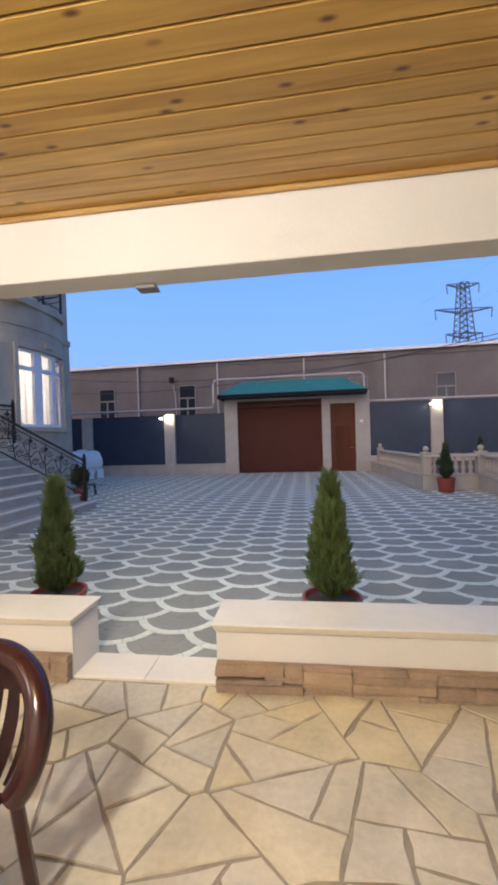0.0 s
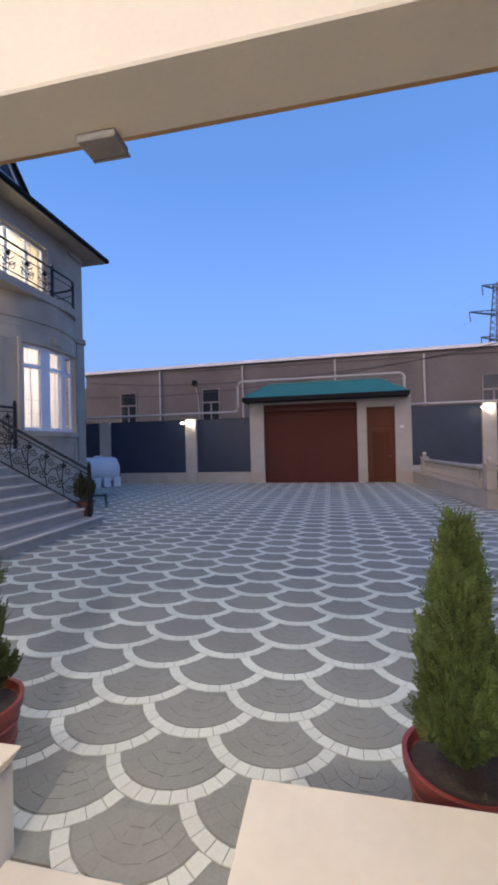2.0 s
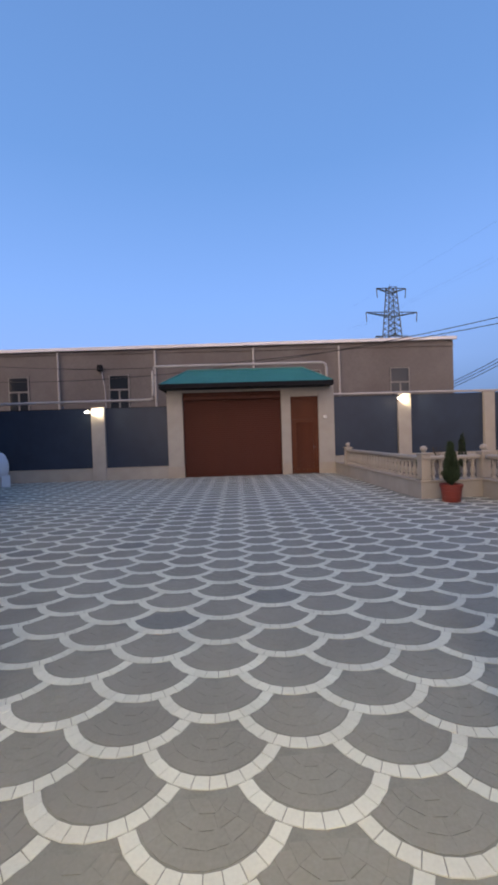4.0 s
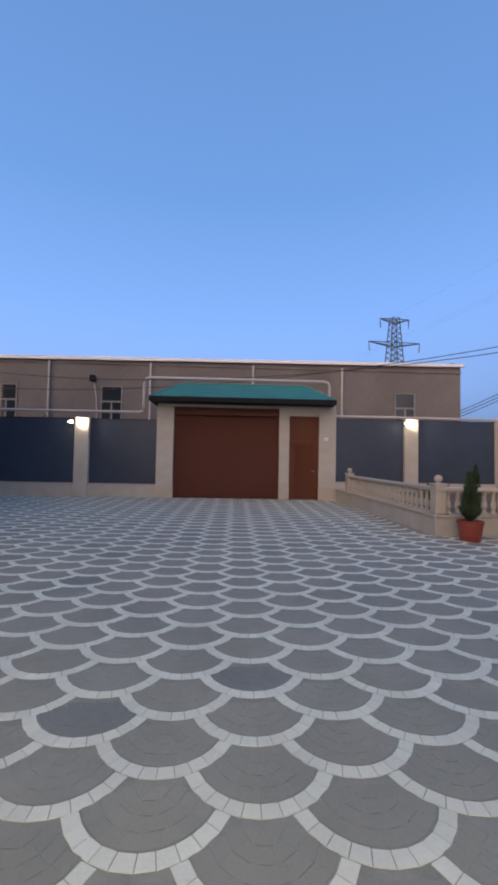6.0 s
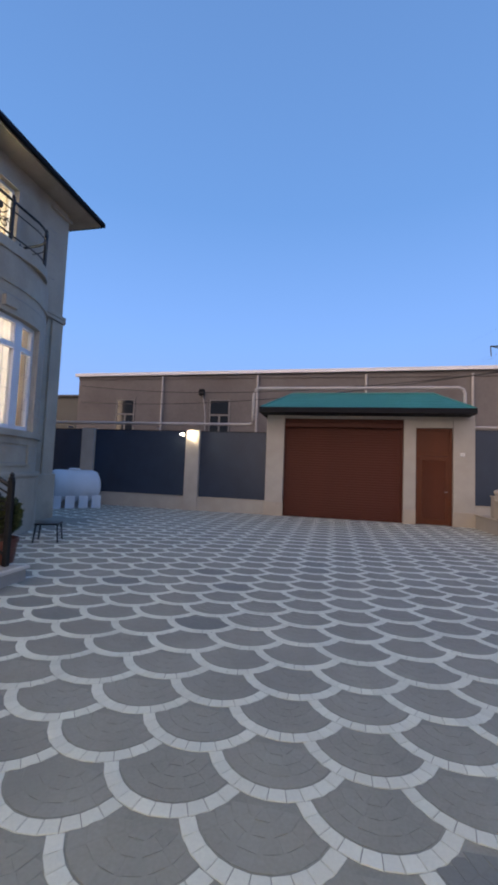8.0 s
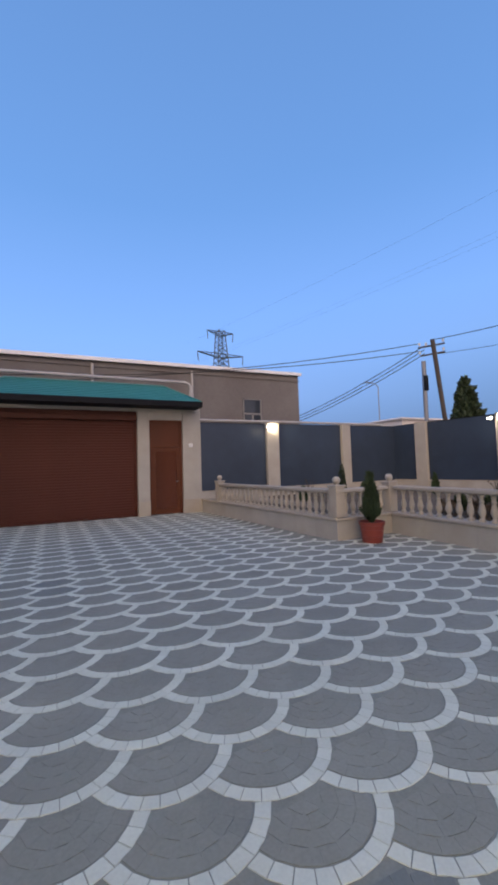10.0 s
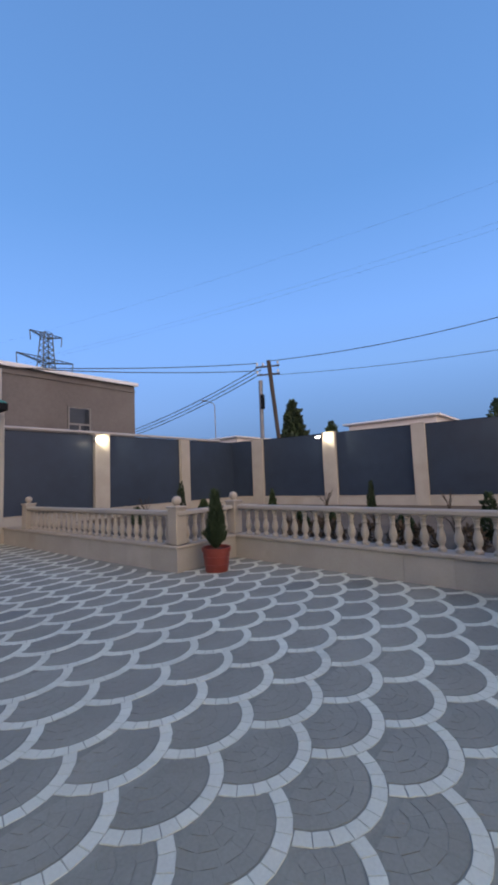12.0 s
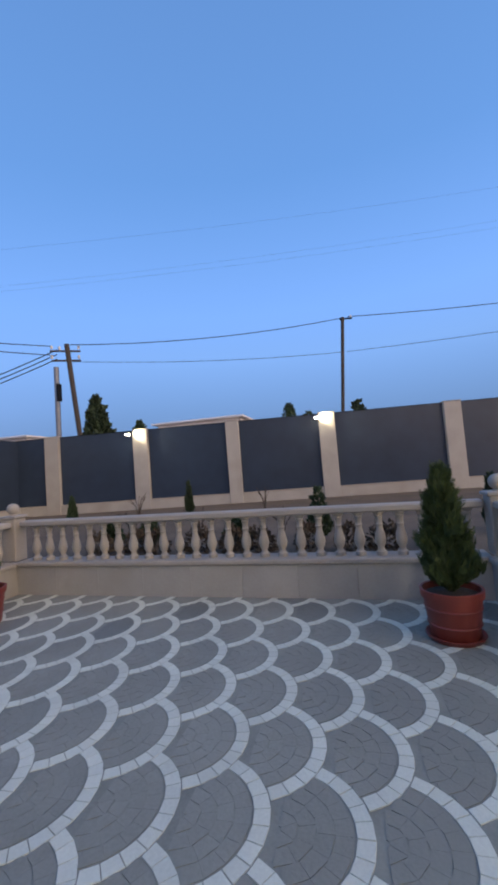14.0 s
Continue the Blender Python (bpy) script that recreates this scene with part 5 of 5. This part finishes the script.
for k, (x, y, h_) in enumerate(((11.9, -5.4, 0.62), (8.6, -1.6, 0.6), (12.6, -8.4, 0.55), (9.2, -8.0, 0.42), (9.0, -9.4, 0.40), (9.3, -6.7, 0.42))):
    bs = thing("bare_shrub", "leafless twiggy shrub planted in the garden bed", "shrub", pose(x, y, 0.33), "bare shrubs in the garden bed")
    rnd = random.Random(60 + k)
    for _ in range(9):
        a_, w = rnd.uniform(0, 6.28), rnd.uniform(0.08, 0.30)
        part("branch", tube([(0, 0, 0), (w * 0.3 * math.cos(a_), w * 0.3 * math.sin(a_), h_ * 0.5), (w * math.cos(a_ + 0.3), w * math.sin(a_ + 0.3), h_ * rnd.uniform(0.75, 1.05))], 0.007, 5), BARK, bs)
up2 = thing("utility_pole", "straight concrete utility pole with a short crossarm", "utility pole")
P2 = Vector((18.6, -10.78, 6.88))
part("pole", tube([(18.6, -10.2, -0.03), P2], 0.065, 10), WOODPOLE, up2, smooth=True)
part("crossarm", tube([P2 + Vector((0, 0.12, -0.05)), P2 + Vector((0, -0.35, -0.08))], 0.035, 6), FASCIA, up2)
part("insulator", lathe([(0.03, 0), (0.045, 0.03), (0.015, 0.10)], 8, at=P2 + Vector((0, -0.3, -0.04))), SOFT_WHITE, up2)


def cable(a, b, sag, r=0.016, n=20, label="thin black overhead cable"):
    a, b = Vector(a), Vector(b)
    pts = [a.lerp(b, k / n) - Vector((0, 0, 4 * sag * (k / n) * (1 - k / n))) for k in range(n + 1)]
    ob = link("overhead_cable", tube(pts, r, 5), CABLE)
    return tagged(ob, label, "cable", "overhead cables")


cable(PT + Vector((-0.3, 0.38, -0.1)), (-11.9, 6.36, 4.7), 0.95, 0.016)
cable(PT + Vector((-0.3, 0.36, -0.42)), (-11.9, 6.36, 5.6), 1.05, 0.016)
for k in range(3):
    cable(PT + Vector((-0.2, 0.25, -0.22 - 0.16 * k)), (13.8, 11.0, 3.75 - 0.15 * k), 0.35, 0.018)
cable(PT + Vector((0.05, -0.1, -0.02)), P2 + Vector((0, 0.05, -0.02)), 0.25, 0.016)
cable(PT + Vector((0.1, -0.15, -0.62)), P2 + Vector((0, 0.05, -1.35)), 0.15, 0.010)
cable(P2 + Vector((0, -0.2, 0)), (21.0, -27.0, 7.4), 0.3, 0.016)
cable(P2 + Vector((0, -0.05, -1.35)), (21.0, -27.0, 6.6), 0.2, 0.010)
for z, s in ((0.0, 0), (8.5, 4), (1.6, 6)):
    cable((42, 118 + s, 35.5 + z), (102, -110 + s, 51 + z * 0.9), 5, 0.011, 30, "faint high-voltage line across the sky")

py = thing("pylon", "grey lattice transmission tower far behind the warehouse", "pylon", pose(35.3, 69.3, -0.03, 0, 0, 4))


def lattice(name, z0, w0, z1, w1, n):
    bm = bmesh.new()
    for sx in (-1, 1):
        for sy in (-1, 1):
            tube([(sx * w0, sy * w0, z0), (sx * w1, sy * w1, z1)], 0.12, 4, bm)
    for k in range(n):
        a, b = k / n, (k + 1) / n
        wa, wb = w0 + (w1 - w0) * a, w0 + (w1 - w0) * b
        za, zb = z0 + (z1 - z0) * a, z0 + (z1 - z0) * b
        for sy in (-1, 1):
            tube([(-wa, sy * wa, za), (wb, sy * wb, zb)], 0.065, 4, bm)
            tube([(wa, sy * wa, za), (-wb, sy * wb, zb)], 0.065, 4, bm)
            tube([(-wb, sy * wb, zb), (wb, sy * wb, zb)], 0.05, 4, bm)
        for sx in (-1, 1):
            tube([(sx * wa, -wa, za), (sx * wb, wb, zb)], 0.065, 4, bm)
    return part(name, bm, PYLON, py)


lattice("lower_body", 0, 3.2, 21, 1.5, 8)
lattice("upper_body", 21, 1.45, 31.6, 0.75, 9)
for z, L in ((31.4, 3.2), (26.4, 5.6), (21.4, 3.6)):
    for s in (-1, 1):
        ab = bmesh.new()
        tube([(0, 0.5, z - 0.9), (s * L, 0, z)], 0.10, 4, ab)
        tube([(0, -0.5, z - 0.9), (s * L, 0, z)], 0.10, 4, ab)
        tube([(0, 0, z + 0.15), (s * L, 0, z + 0.05)], 0.10, 4, ab)
        for k in range(1, 5):
            f = k / 5
            tube([(s * L * f, 0, z + 0.12), (s * L * f, 0.0, z - 0.9 * (1 - f))], 0.06, 4, ab)
        arm = part("arm", ab, PYLON, py)
        part("insulator", tube([(s * L, 0, z), (s * (L - 0.15), 0, z - 1.9)], 0.10, 5), PYLON, arm)

# ---- tank, stool, plastic chair ----
tank = thing("water_tank", "white plastic horizontal water tank on moulded feet beside the house", "water tank", pose(-6.55, -1.31, 0, 0, 0, 52) @ Matrix.Scale(1.08, 4))
tb = lathe([(0.02, -0.72), (0.30, -0.70), (0.44, -0.62), (0.48, -0.5), (0.47, -0.2), (0.48, -0.18), (0.48, 0.18), (0.47, 0.2), (0.48, 0.5), (0.44, 0.62), (0.30, 0.70), (0.02, 0.72)], 28)
tb.transform(Matrix.Rotation(radians(90), 4, "Y"))
tb.transform(Matrix.Translation((0, 0, 0.62)))
part("body", tb, TANKMAT, tank, smooth=True)
for k in range(4):
    x = -0.56 + 0.37 * k
    part("foot", prism([(x - 0.13, -0.40), (x + 0.13, -0.40), (x + 0.13, 0.40), (x - 0.13, 0.40)], 0.0, 0.36), TANKMAT, tank)
part("lid", lathe([(0.16, 1.085), (0.17, 1.13), (0.12, 1.15)], 16), TANKMAT, tank)

stool = thing("garden_stool", "small black metal stool standing on the paving", "stool", pose(-3.35, -6.45, 0, 0, 0, 25))
part("seat", boxed(-0.20, 0.20, -0.18, 0.18, 0.30, 0.33, 0.01), IRON, stool)
for sx in (-1, 1):
    for sy in (-1, 1):
        part("leg", tube([(sx * 0.17, sy * 0.15, 0.30), (sx * 0.20, sy * 0.18, 0.0)], 0.014, 6), IRON, stool)
    part("stretcher", tube([(sx * 0.19, -0.165, 0.16), (sx * 0.19, 0.165, 0.16)], 0.010, 6), IRON, stool)


def plastic_chair(m):
    """A moulded garden chair: open slatted back with a rounded rim, seat and splayed legs. Its front is +x."""
    ch = thing("plastic_chair", "dark brown glossy moulded plastic garden chair with a slatted back", "chair", m)
    def width(v):
        return 0.27 * math.sqrt(max(0.0, 1 - ((v - 0.42) / 0.58) ** 2)) if v > 0.42 else 0.27 - 0.05 * ((0.42 - v) / 0.42) ** 2

    def back(u, v):
        y = u * width(v)
        return Vector((-0.21 - 0.13 * v - 0.05 * (1 - (y / 0.28) ** 2), y, 0.42 + 0.332 * v))
    rim = [back(-1, 0.42 * k / 10) for k in range(10)]
    for k in range(25):
        th = math.pi * k / 24
        rim.append(back(-1 if k < 12 else 1, 0.42 + 0.58 * min(0.9999, math.sin(th))))
    rim += [back(1, 0.42 - 0.42 * k / 10) for k in range(1, 11)]
    part("back_rim", tube(rim, 0.041, 12), CHAIRMAT, ch, smooth=True)
    bk = bmesh.new()
    N, M = 24, 10
    g = [[bk.verts.new(back(-0.98 + 1.96 * i / N, 0.70 + 0.29 * j / M)) for i in range(N + 1)] for j in range(M + 1)]
    for j in range(M):
        for i in range(N):
            bk.faces.new((g[j][i], g[j][i + 1], g[j + 1][i + 1], g[j + 1][i]))
    bmesh.ops.solidify(bk, geom=bk.faces[:], thickness=0.008)
    part("head_panel", bk, CHAIRMAT, ch, smooth=True)
    for k in range(6):
        u = -0.80 + 1.6 * k / 5
        sl = bmesh.new()
        rows = []
        for j in range(9):
            v = 0.02 + 0.70 * j / 8
            rows.append([sl.verts.new(back(u - 0.118, v)), sl.verts.new(back(u + 0.118, v))])
        for j in range(8):
            sl.faces.new((rows[j][0], rows[j][1], rows[j + 1][1], rows[j + 1][0]))
        bmesh.ops.solidify(sl, geom=sl.faces[:], thickness=0.009)
        part("back_slat", sl, CHAIRMAT, ch)
    sb = bmesh.new()
    g = [[sb.verts.new((-0.22 + 0.44 * i / 10, (-1 + 2 * j / 10) * (0.21 + 0.03 * i / 10), 0.42 + 0.015 * ((j - 5) / 5) ** 2 - 0.02 * math.sin(math.pi * i / 10))) for i in range(11)] for j in range(11)]
    for j in range(10):
        for i in range(10):
            sb.faces.new((g[j][i], g[j][i + 1], g[j + 1][i + 1], g[j + 1][i]))
    bmesh.ops.solidify(sb, geom=sb.faces[:], thickness=0.012)
    part("seat", sb, CHAIRMAT, ch, smooth=True)
    for s in (-1, 1):
        part("leg", tube([(0.22, s * 0.25, 0.43), (0.25, s * 0.27, 0.0)], 0.020, 8), CHAIRMAT, ch)
        part("leg", tube([(-0.22, s * 0.23, 0.43), (-0.27, s * 0.25, 0.0)], 0.020, 8), CHAIRMAT, ch)
    return ch


plastic_chair(pose(1.725, -16.36, 0.0, 0, 0, -97))

# ---- veranda flagstones ----
def voronoi(seeds, x0, x1, y0, y1):
    """Cells of the seeds inside a rectangle, as lists of corner points."""
    cells = []
    for i, (px, py) in enumerate(seeds):
        poly = [(x0, y0), (x1, y0), (x1, y1), (x0, y1)]
        for j, (qx, qy) in enumerate(seeds):
            if i == j or abs(px - qx) + abs(py - qy) > 1.1:
                continue
            mx, my, dx, dy = (px + qx) / 2, (py + qy) / 2, qx - px, qy - py
            out = []
            for k in range(len(poly)):
                a, b = poly[k], poly[(k + 1) % len(poly)]
                da, db = (a[0] - mx) * dx + (a[1] - my) * dy, (b[0] - mx) * dx + (b[1] - my) * dy
                if da <= 0:
                    out.append(a)
                if da * db < 0:
                    f = da / (da - db)
                    out.append((a[0] + f * (b[0] - a[0]), a[1] + f * (b[1] - a[1])))
            poly = out
            if len(poly) < 3:
                break
        if len(poly) >= 3:
            cells.append(poly)
    return cells


vf = thing("veranda_floor", "beige irregular flagstone floor of the veranda", "floor", kind="structure")
part("bedding", boxed(-2.4, 6.2, -19.4, -14.60, -0.029, -0.0075), GROUT, vf)
rnd = random.Random(12)
seeds = []
for _ in range(4000):
    x, y, gap = rnd.uniform(-2.38, 6.18), rnd.uniform(-19.38, -14.9), rnd.uniform(0.34, 0.56)
    if all((x - a) ** 2 + (y - b) ** 2 > gap * gap for a, b in seeds):
        seeds.append((x, y))


def half(poly, px, py, nx, ny):
    """The side of a convex outline that lies behind a line."""
    out = []
    for k in range(len(poly)):
        a, b = poly[k], poly[(k + 1) % len(poly)]
        da, db = (a[0] - px) * nx + (a[1] - py) * ny, (b[0] - px) * nx + (b[1] - py) * ny
        if da <= 0:
            out.append(a)
        if da * db < 0:
            f = da / (da - db)
            out.append((a[0] + f * (b[0] - a[0]), a[1] + f * (b[1] - a[1])))
    return out


def area(poly):
    return 0.5 * sum(poly[k][0] * poly[(k + 1) % len(poly)][1] - poly[(k + 1) % len(poly)][0] * poly[k][1] for k in range(len(poly)))


def shards(poly):
    """Break a slab into angular pieces by straight cuts."""
    if area(poly) < rnd.uniform(0.055, 0.115):
        return [poly]
    cx, cy = sum(p[0] for p in poly) / len(poly), sum(p[1] for p in poly) / len(poly)
    w = max(poly, key=lambda p: (p[0] - cx) ** 2 + (p[1] - cy) ** 2)
    a = math.atan2(w[1] - cy, w[0] - cx) + rnd.uniform(-0.55, 0.55)
    px, py = cx + rnd.uniform(-0.05, 0.05), cy + rnd.uniform(-0.05, 0.05)
    one, two = half(poly, px, py, math.cos(a), math.sin(a)), half(poly, px, py, -math.cos(a), -math.sin(a))
    return [q for h_ in (one, two) if len(h_) >= 3 for q in shards(h_)]


def shrink(poly, d):
    q = poly
    for k in range(len(poly)):
        a, b = poly[k], poly[(k + 1) % len(poly)]
        L = math.hypot(b[0] - a[0], b[1] - a[1])
        if L < 1e-5:
            continue
        nx, ny = (b[1] - a[1]) / L, -(b[0] - a[0]) / L
        q = half(q, a[0] - nx * d, a[1] - ny * d, nx, ny)
        if len(q) < 3:
            return []
    return q


stones, rest = [], ([], [])
for slab in voronoi(seeds, -2.38, 6.18, -19.38, -14.905):
    for poly in shards(slab):
        q = shrink(poly, rnd.uniform(0.003, 0.0075))
        if len(q) < 3 or area(q) < 0.002:
            continue
        cx, cy = sum(p[0] for p in q) / len(q), sum(p[1] for p in q) / len(q)
        c = Vector((cx, cy, 0))
        low = []
        for k in range(len(q)):
            a, b = Vector((*q[k], 0)), Vector((*q[(k + 1) % len(q)], 0))
            if (b - a).length < 0.012:
                continue
            low.append(a)
            n_ = int((b - a).length / 0.09)
            for j in range(1, n_ + 1):
                low.append(a.lerp(b, j / (n_ + 1)) + (c - a).normalized() * rnd.uniform(-0.002, 0.012))
        top = [p + (c - p).normalized() * 0.004 for p in low]
        z = rnd.uniform(-0.0015, 0.0015)
        m_ = len(top)
        if m_ < 3:
            continue
        vs = [(p.x, p.y, z) for p in top] + [(p.x, p.y, -0.011) for p in low]
        fs = [tuple(range(m_))] + [(m_ + k, m_ + (k + 1) % m_, (k + 1) % m_, k) for k in range(m_)]
        if -0.4 < cx < 4.4 and cy > -18.2 and len(stones) < 300:
            stones.append((vs, fs))
        else:
            b0 = len(rest[0])
            rest[0].extend(vs)
            rest[1].extend(tuple(b0 + i for i in f) for f in fs)
for vs, fs in stones:
    me = bpy.data.meshes.new("flagstone")
    me.from_pydata(vs, [], fs)
    me.materials.append(FLAG)
    new("flagstone", me).parent = vf
me = bpy.data.meshes.new("flagstones")
me.from_pydata(rest[0], [], rest[1])
me.materials.append(FLAG)
fs_ob = new("flagstones", me)
fs_ob.parent = vf
tagged(fs_ob, "beige irregular flagstones", kind="stuff")

# ---- yard paving: overlapping scales with white block edges and grey setts ----
yard = thing("pavement", "yard paving of grey setts in fish-scale arcs edged with white blocks", "pavement", kind="structure")
part("bedding", boxed(-14.0, 7.3, -14.60, 0.3, -0.029, -0.0032), JOINT, yard)
SW, SP, SR, SI = 0.900, 0.1955, 0.36, 0.290
SX, SY = 2.235, -12.55
D_ = math.hypot(SW / 2, SP)
AB = math.pi - math.atan2(SW / 2, SP)


def reach(r):
    c = (r * r + D_ * D_ - SR * SR) / (2 * r * D_)
    return AB - math.acos(max(-1, min(1, c))) if c < 1 else 1.6


def inside(x, y):
    if not (-13.8 < x < 7.2 and -14.66 < y < -0.02):
        return False
    if x > 5.56 + 0.31 * (-y / 6.3) - 0.02 and y > -6.28:
        return False
    return not (x < -4.4 and y < -3.5)


acc = {"near": ([], []), "white": ([], []), "grey": ([], []), "dark": ([], [])}
blocks = []
rnd = random.Random(5)


def piece(store, cx, cy, r0, r1, t0, t1, ztop, n=1, g_=0.0004, inset=0.997):
    """One sett: a slab between two radii and two angles from the scale's foot."""
    vs, fs = store
    b = len(vs)
    e0, e1 = g_ / r0 if r0 > 0.03 else 0.05, g_ / r1
    ring_ = []
    for k in range(n + 1):
        a = t0 + e1 + (t1 - t0 - 2 * e1) * k / n
        ring_.append((cx + (r1 - g_) * math.sin(a), cy - (r1 - g_) * math.cos(a)))
    for k in range(n + 1):
        a = t1 - e0 - (t1 - t0 - 2 * e0) * k / n
        ring_.append((cx + (r0 + g_) * math.sin(a), cy - (r0 + g_) * math.cos(a)))
    m_ = len(ring_)
    mx, my = sum(p[0] for p in ring_) / m_, sum(p[1] for p in ring_) / m_
    vs += [(mx + (x - mx) * inset, my + (y - my) * inset, ztop) for x, y in ring_] + [(x, y, ztop - 0.004) for x, y in ring_]
    fs.append(tuple(range(b, b + m_)))
    for k in range(m_):
        j = (k + 1) % m_
        fs.append((b + m_ + k, b + m_ + j, b + j, b + k))


ROW0, ROW1 = -14, 68
for j in range(ROW0, ROW1):
    for i in range(-19, 8):
        cx = SX + i * SW + (SW / 2 if j % 2 else 0)
        cy = SY + j * SP + SR
        if not inside(cx, cy - SR * 0.55):
            continue
        near = -14.7 < cy < -6.0 and -4 < cx < 8
        dark = rnd.random() < 0.05
        tr = reach((SR + SI) / 2)
        nb = 10 if near else 6
        jit = [rnd.uniform(-0.012, 0.012) for _ in range(nb + 1)]
        for k in range(nb):
            t0, t1 = -tr + 2 * tr * k / nb + (jit[k] if k else 0), -tr + 2 * tr * (k + 1) / nb + (jit[k + 1] if k < nb - 1 else 0)
            one = near and 0.6 < cx < 3.6 and -13.6 < cy < -11.4 and len(blocks) < 300
            if one:
                s_ = ([], [])
                piece(s_, cx, cy, SI, SR, t0, t1, rnd.uniform(0.0010, 0.0022), 1, 0.0016, 0.972)
                blocks.append(s_)
            else:
                piece(acc["white"], cx, cy, SI, SR, t0, t1, rnd.uniform(0.0010, 0.0022), 1 if near else 2, 0.0016, 0.972)
        key = "dark" if dark else "grey"
        for r0, r1, n_ in ((0.215, 0.283, 8), (0.147, 0.215, 6), (0.080, 0.147, 5), (0.012, 0.080, 3)) if near else ((0.18, 0.283, 3), (0.02, 0.18, 2)):
            tr = min(reach((r0 + r1) / 2), 1.52)
            off = rnd.uniform(-0.04, 0.04)
            for k in range(n_):
                t0, t1 = -tr + 2 * tr * k / n_ + (off if k else 0), -tr + 2 * tr * (k + 1) / n_ + (off if k < n_ - 1 else 0)
                piece(acc[key], cx, cy, r0, r1, t0, t1, rnd.uniform(-0.0004, 0.0002), 1 if near else 2)
for key, material, name, lab in (("white", BLOCK, "white_blocks", "white stone edging blocks"), ("grey", SETT, "grey_setts", "grey stone setts"), ("dark", SETT_DARK, "dark_setts", "darker grey stone setts")):
    me = bpy.data.meshes.new(name)
    me.from_pydata(acc[key][0], [], acc[key][1])
    me.materials.append(material)
    ob = new(name, me)
    ob.parent = yard
    tagged(ob, lab, kind="stuff")
for vs, fs in blocks:
    me = bpy.data.meshes.new("paving_block")
    me.from_pydata(vs, [], fs)
    me.materials.append(BLOCK)
    new("paving_block", me).parent = yard
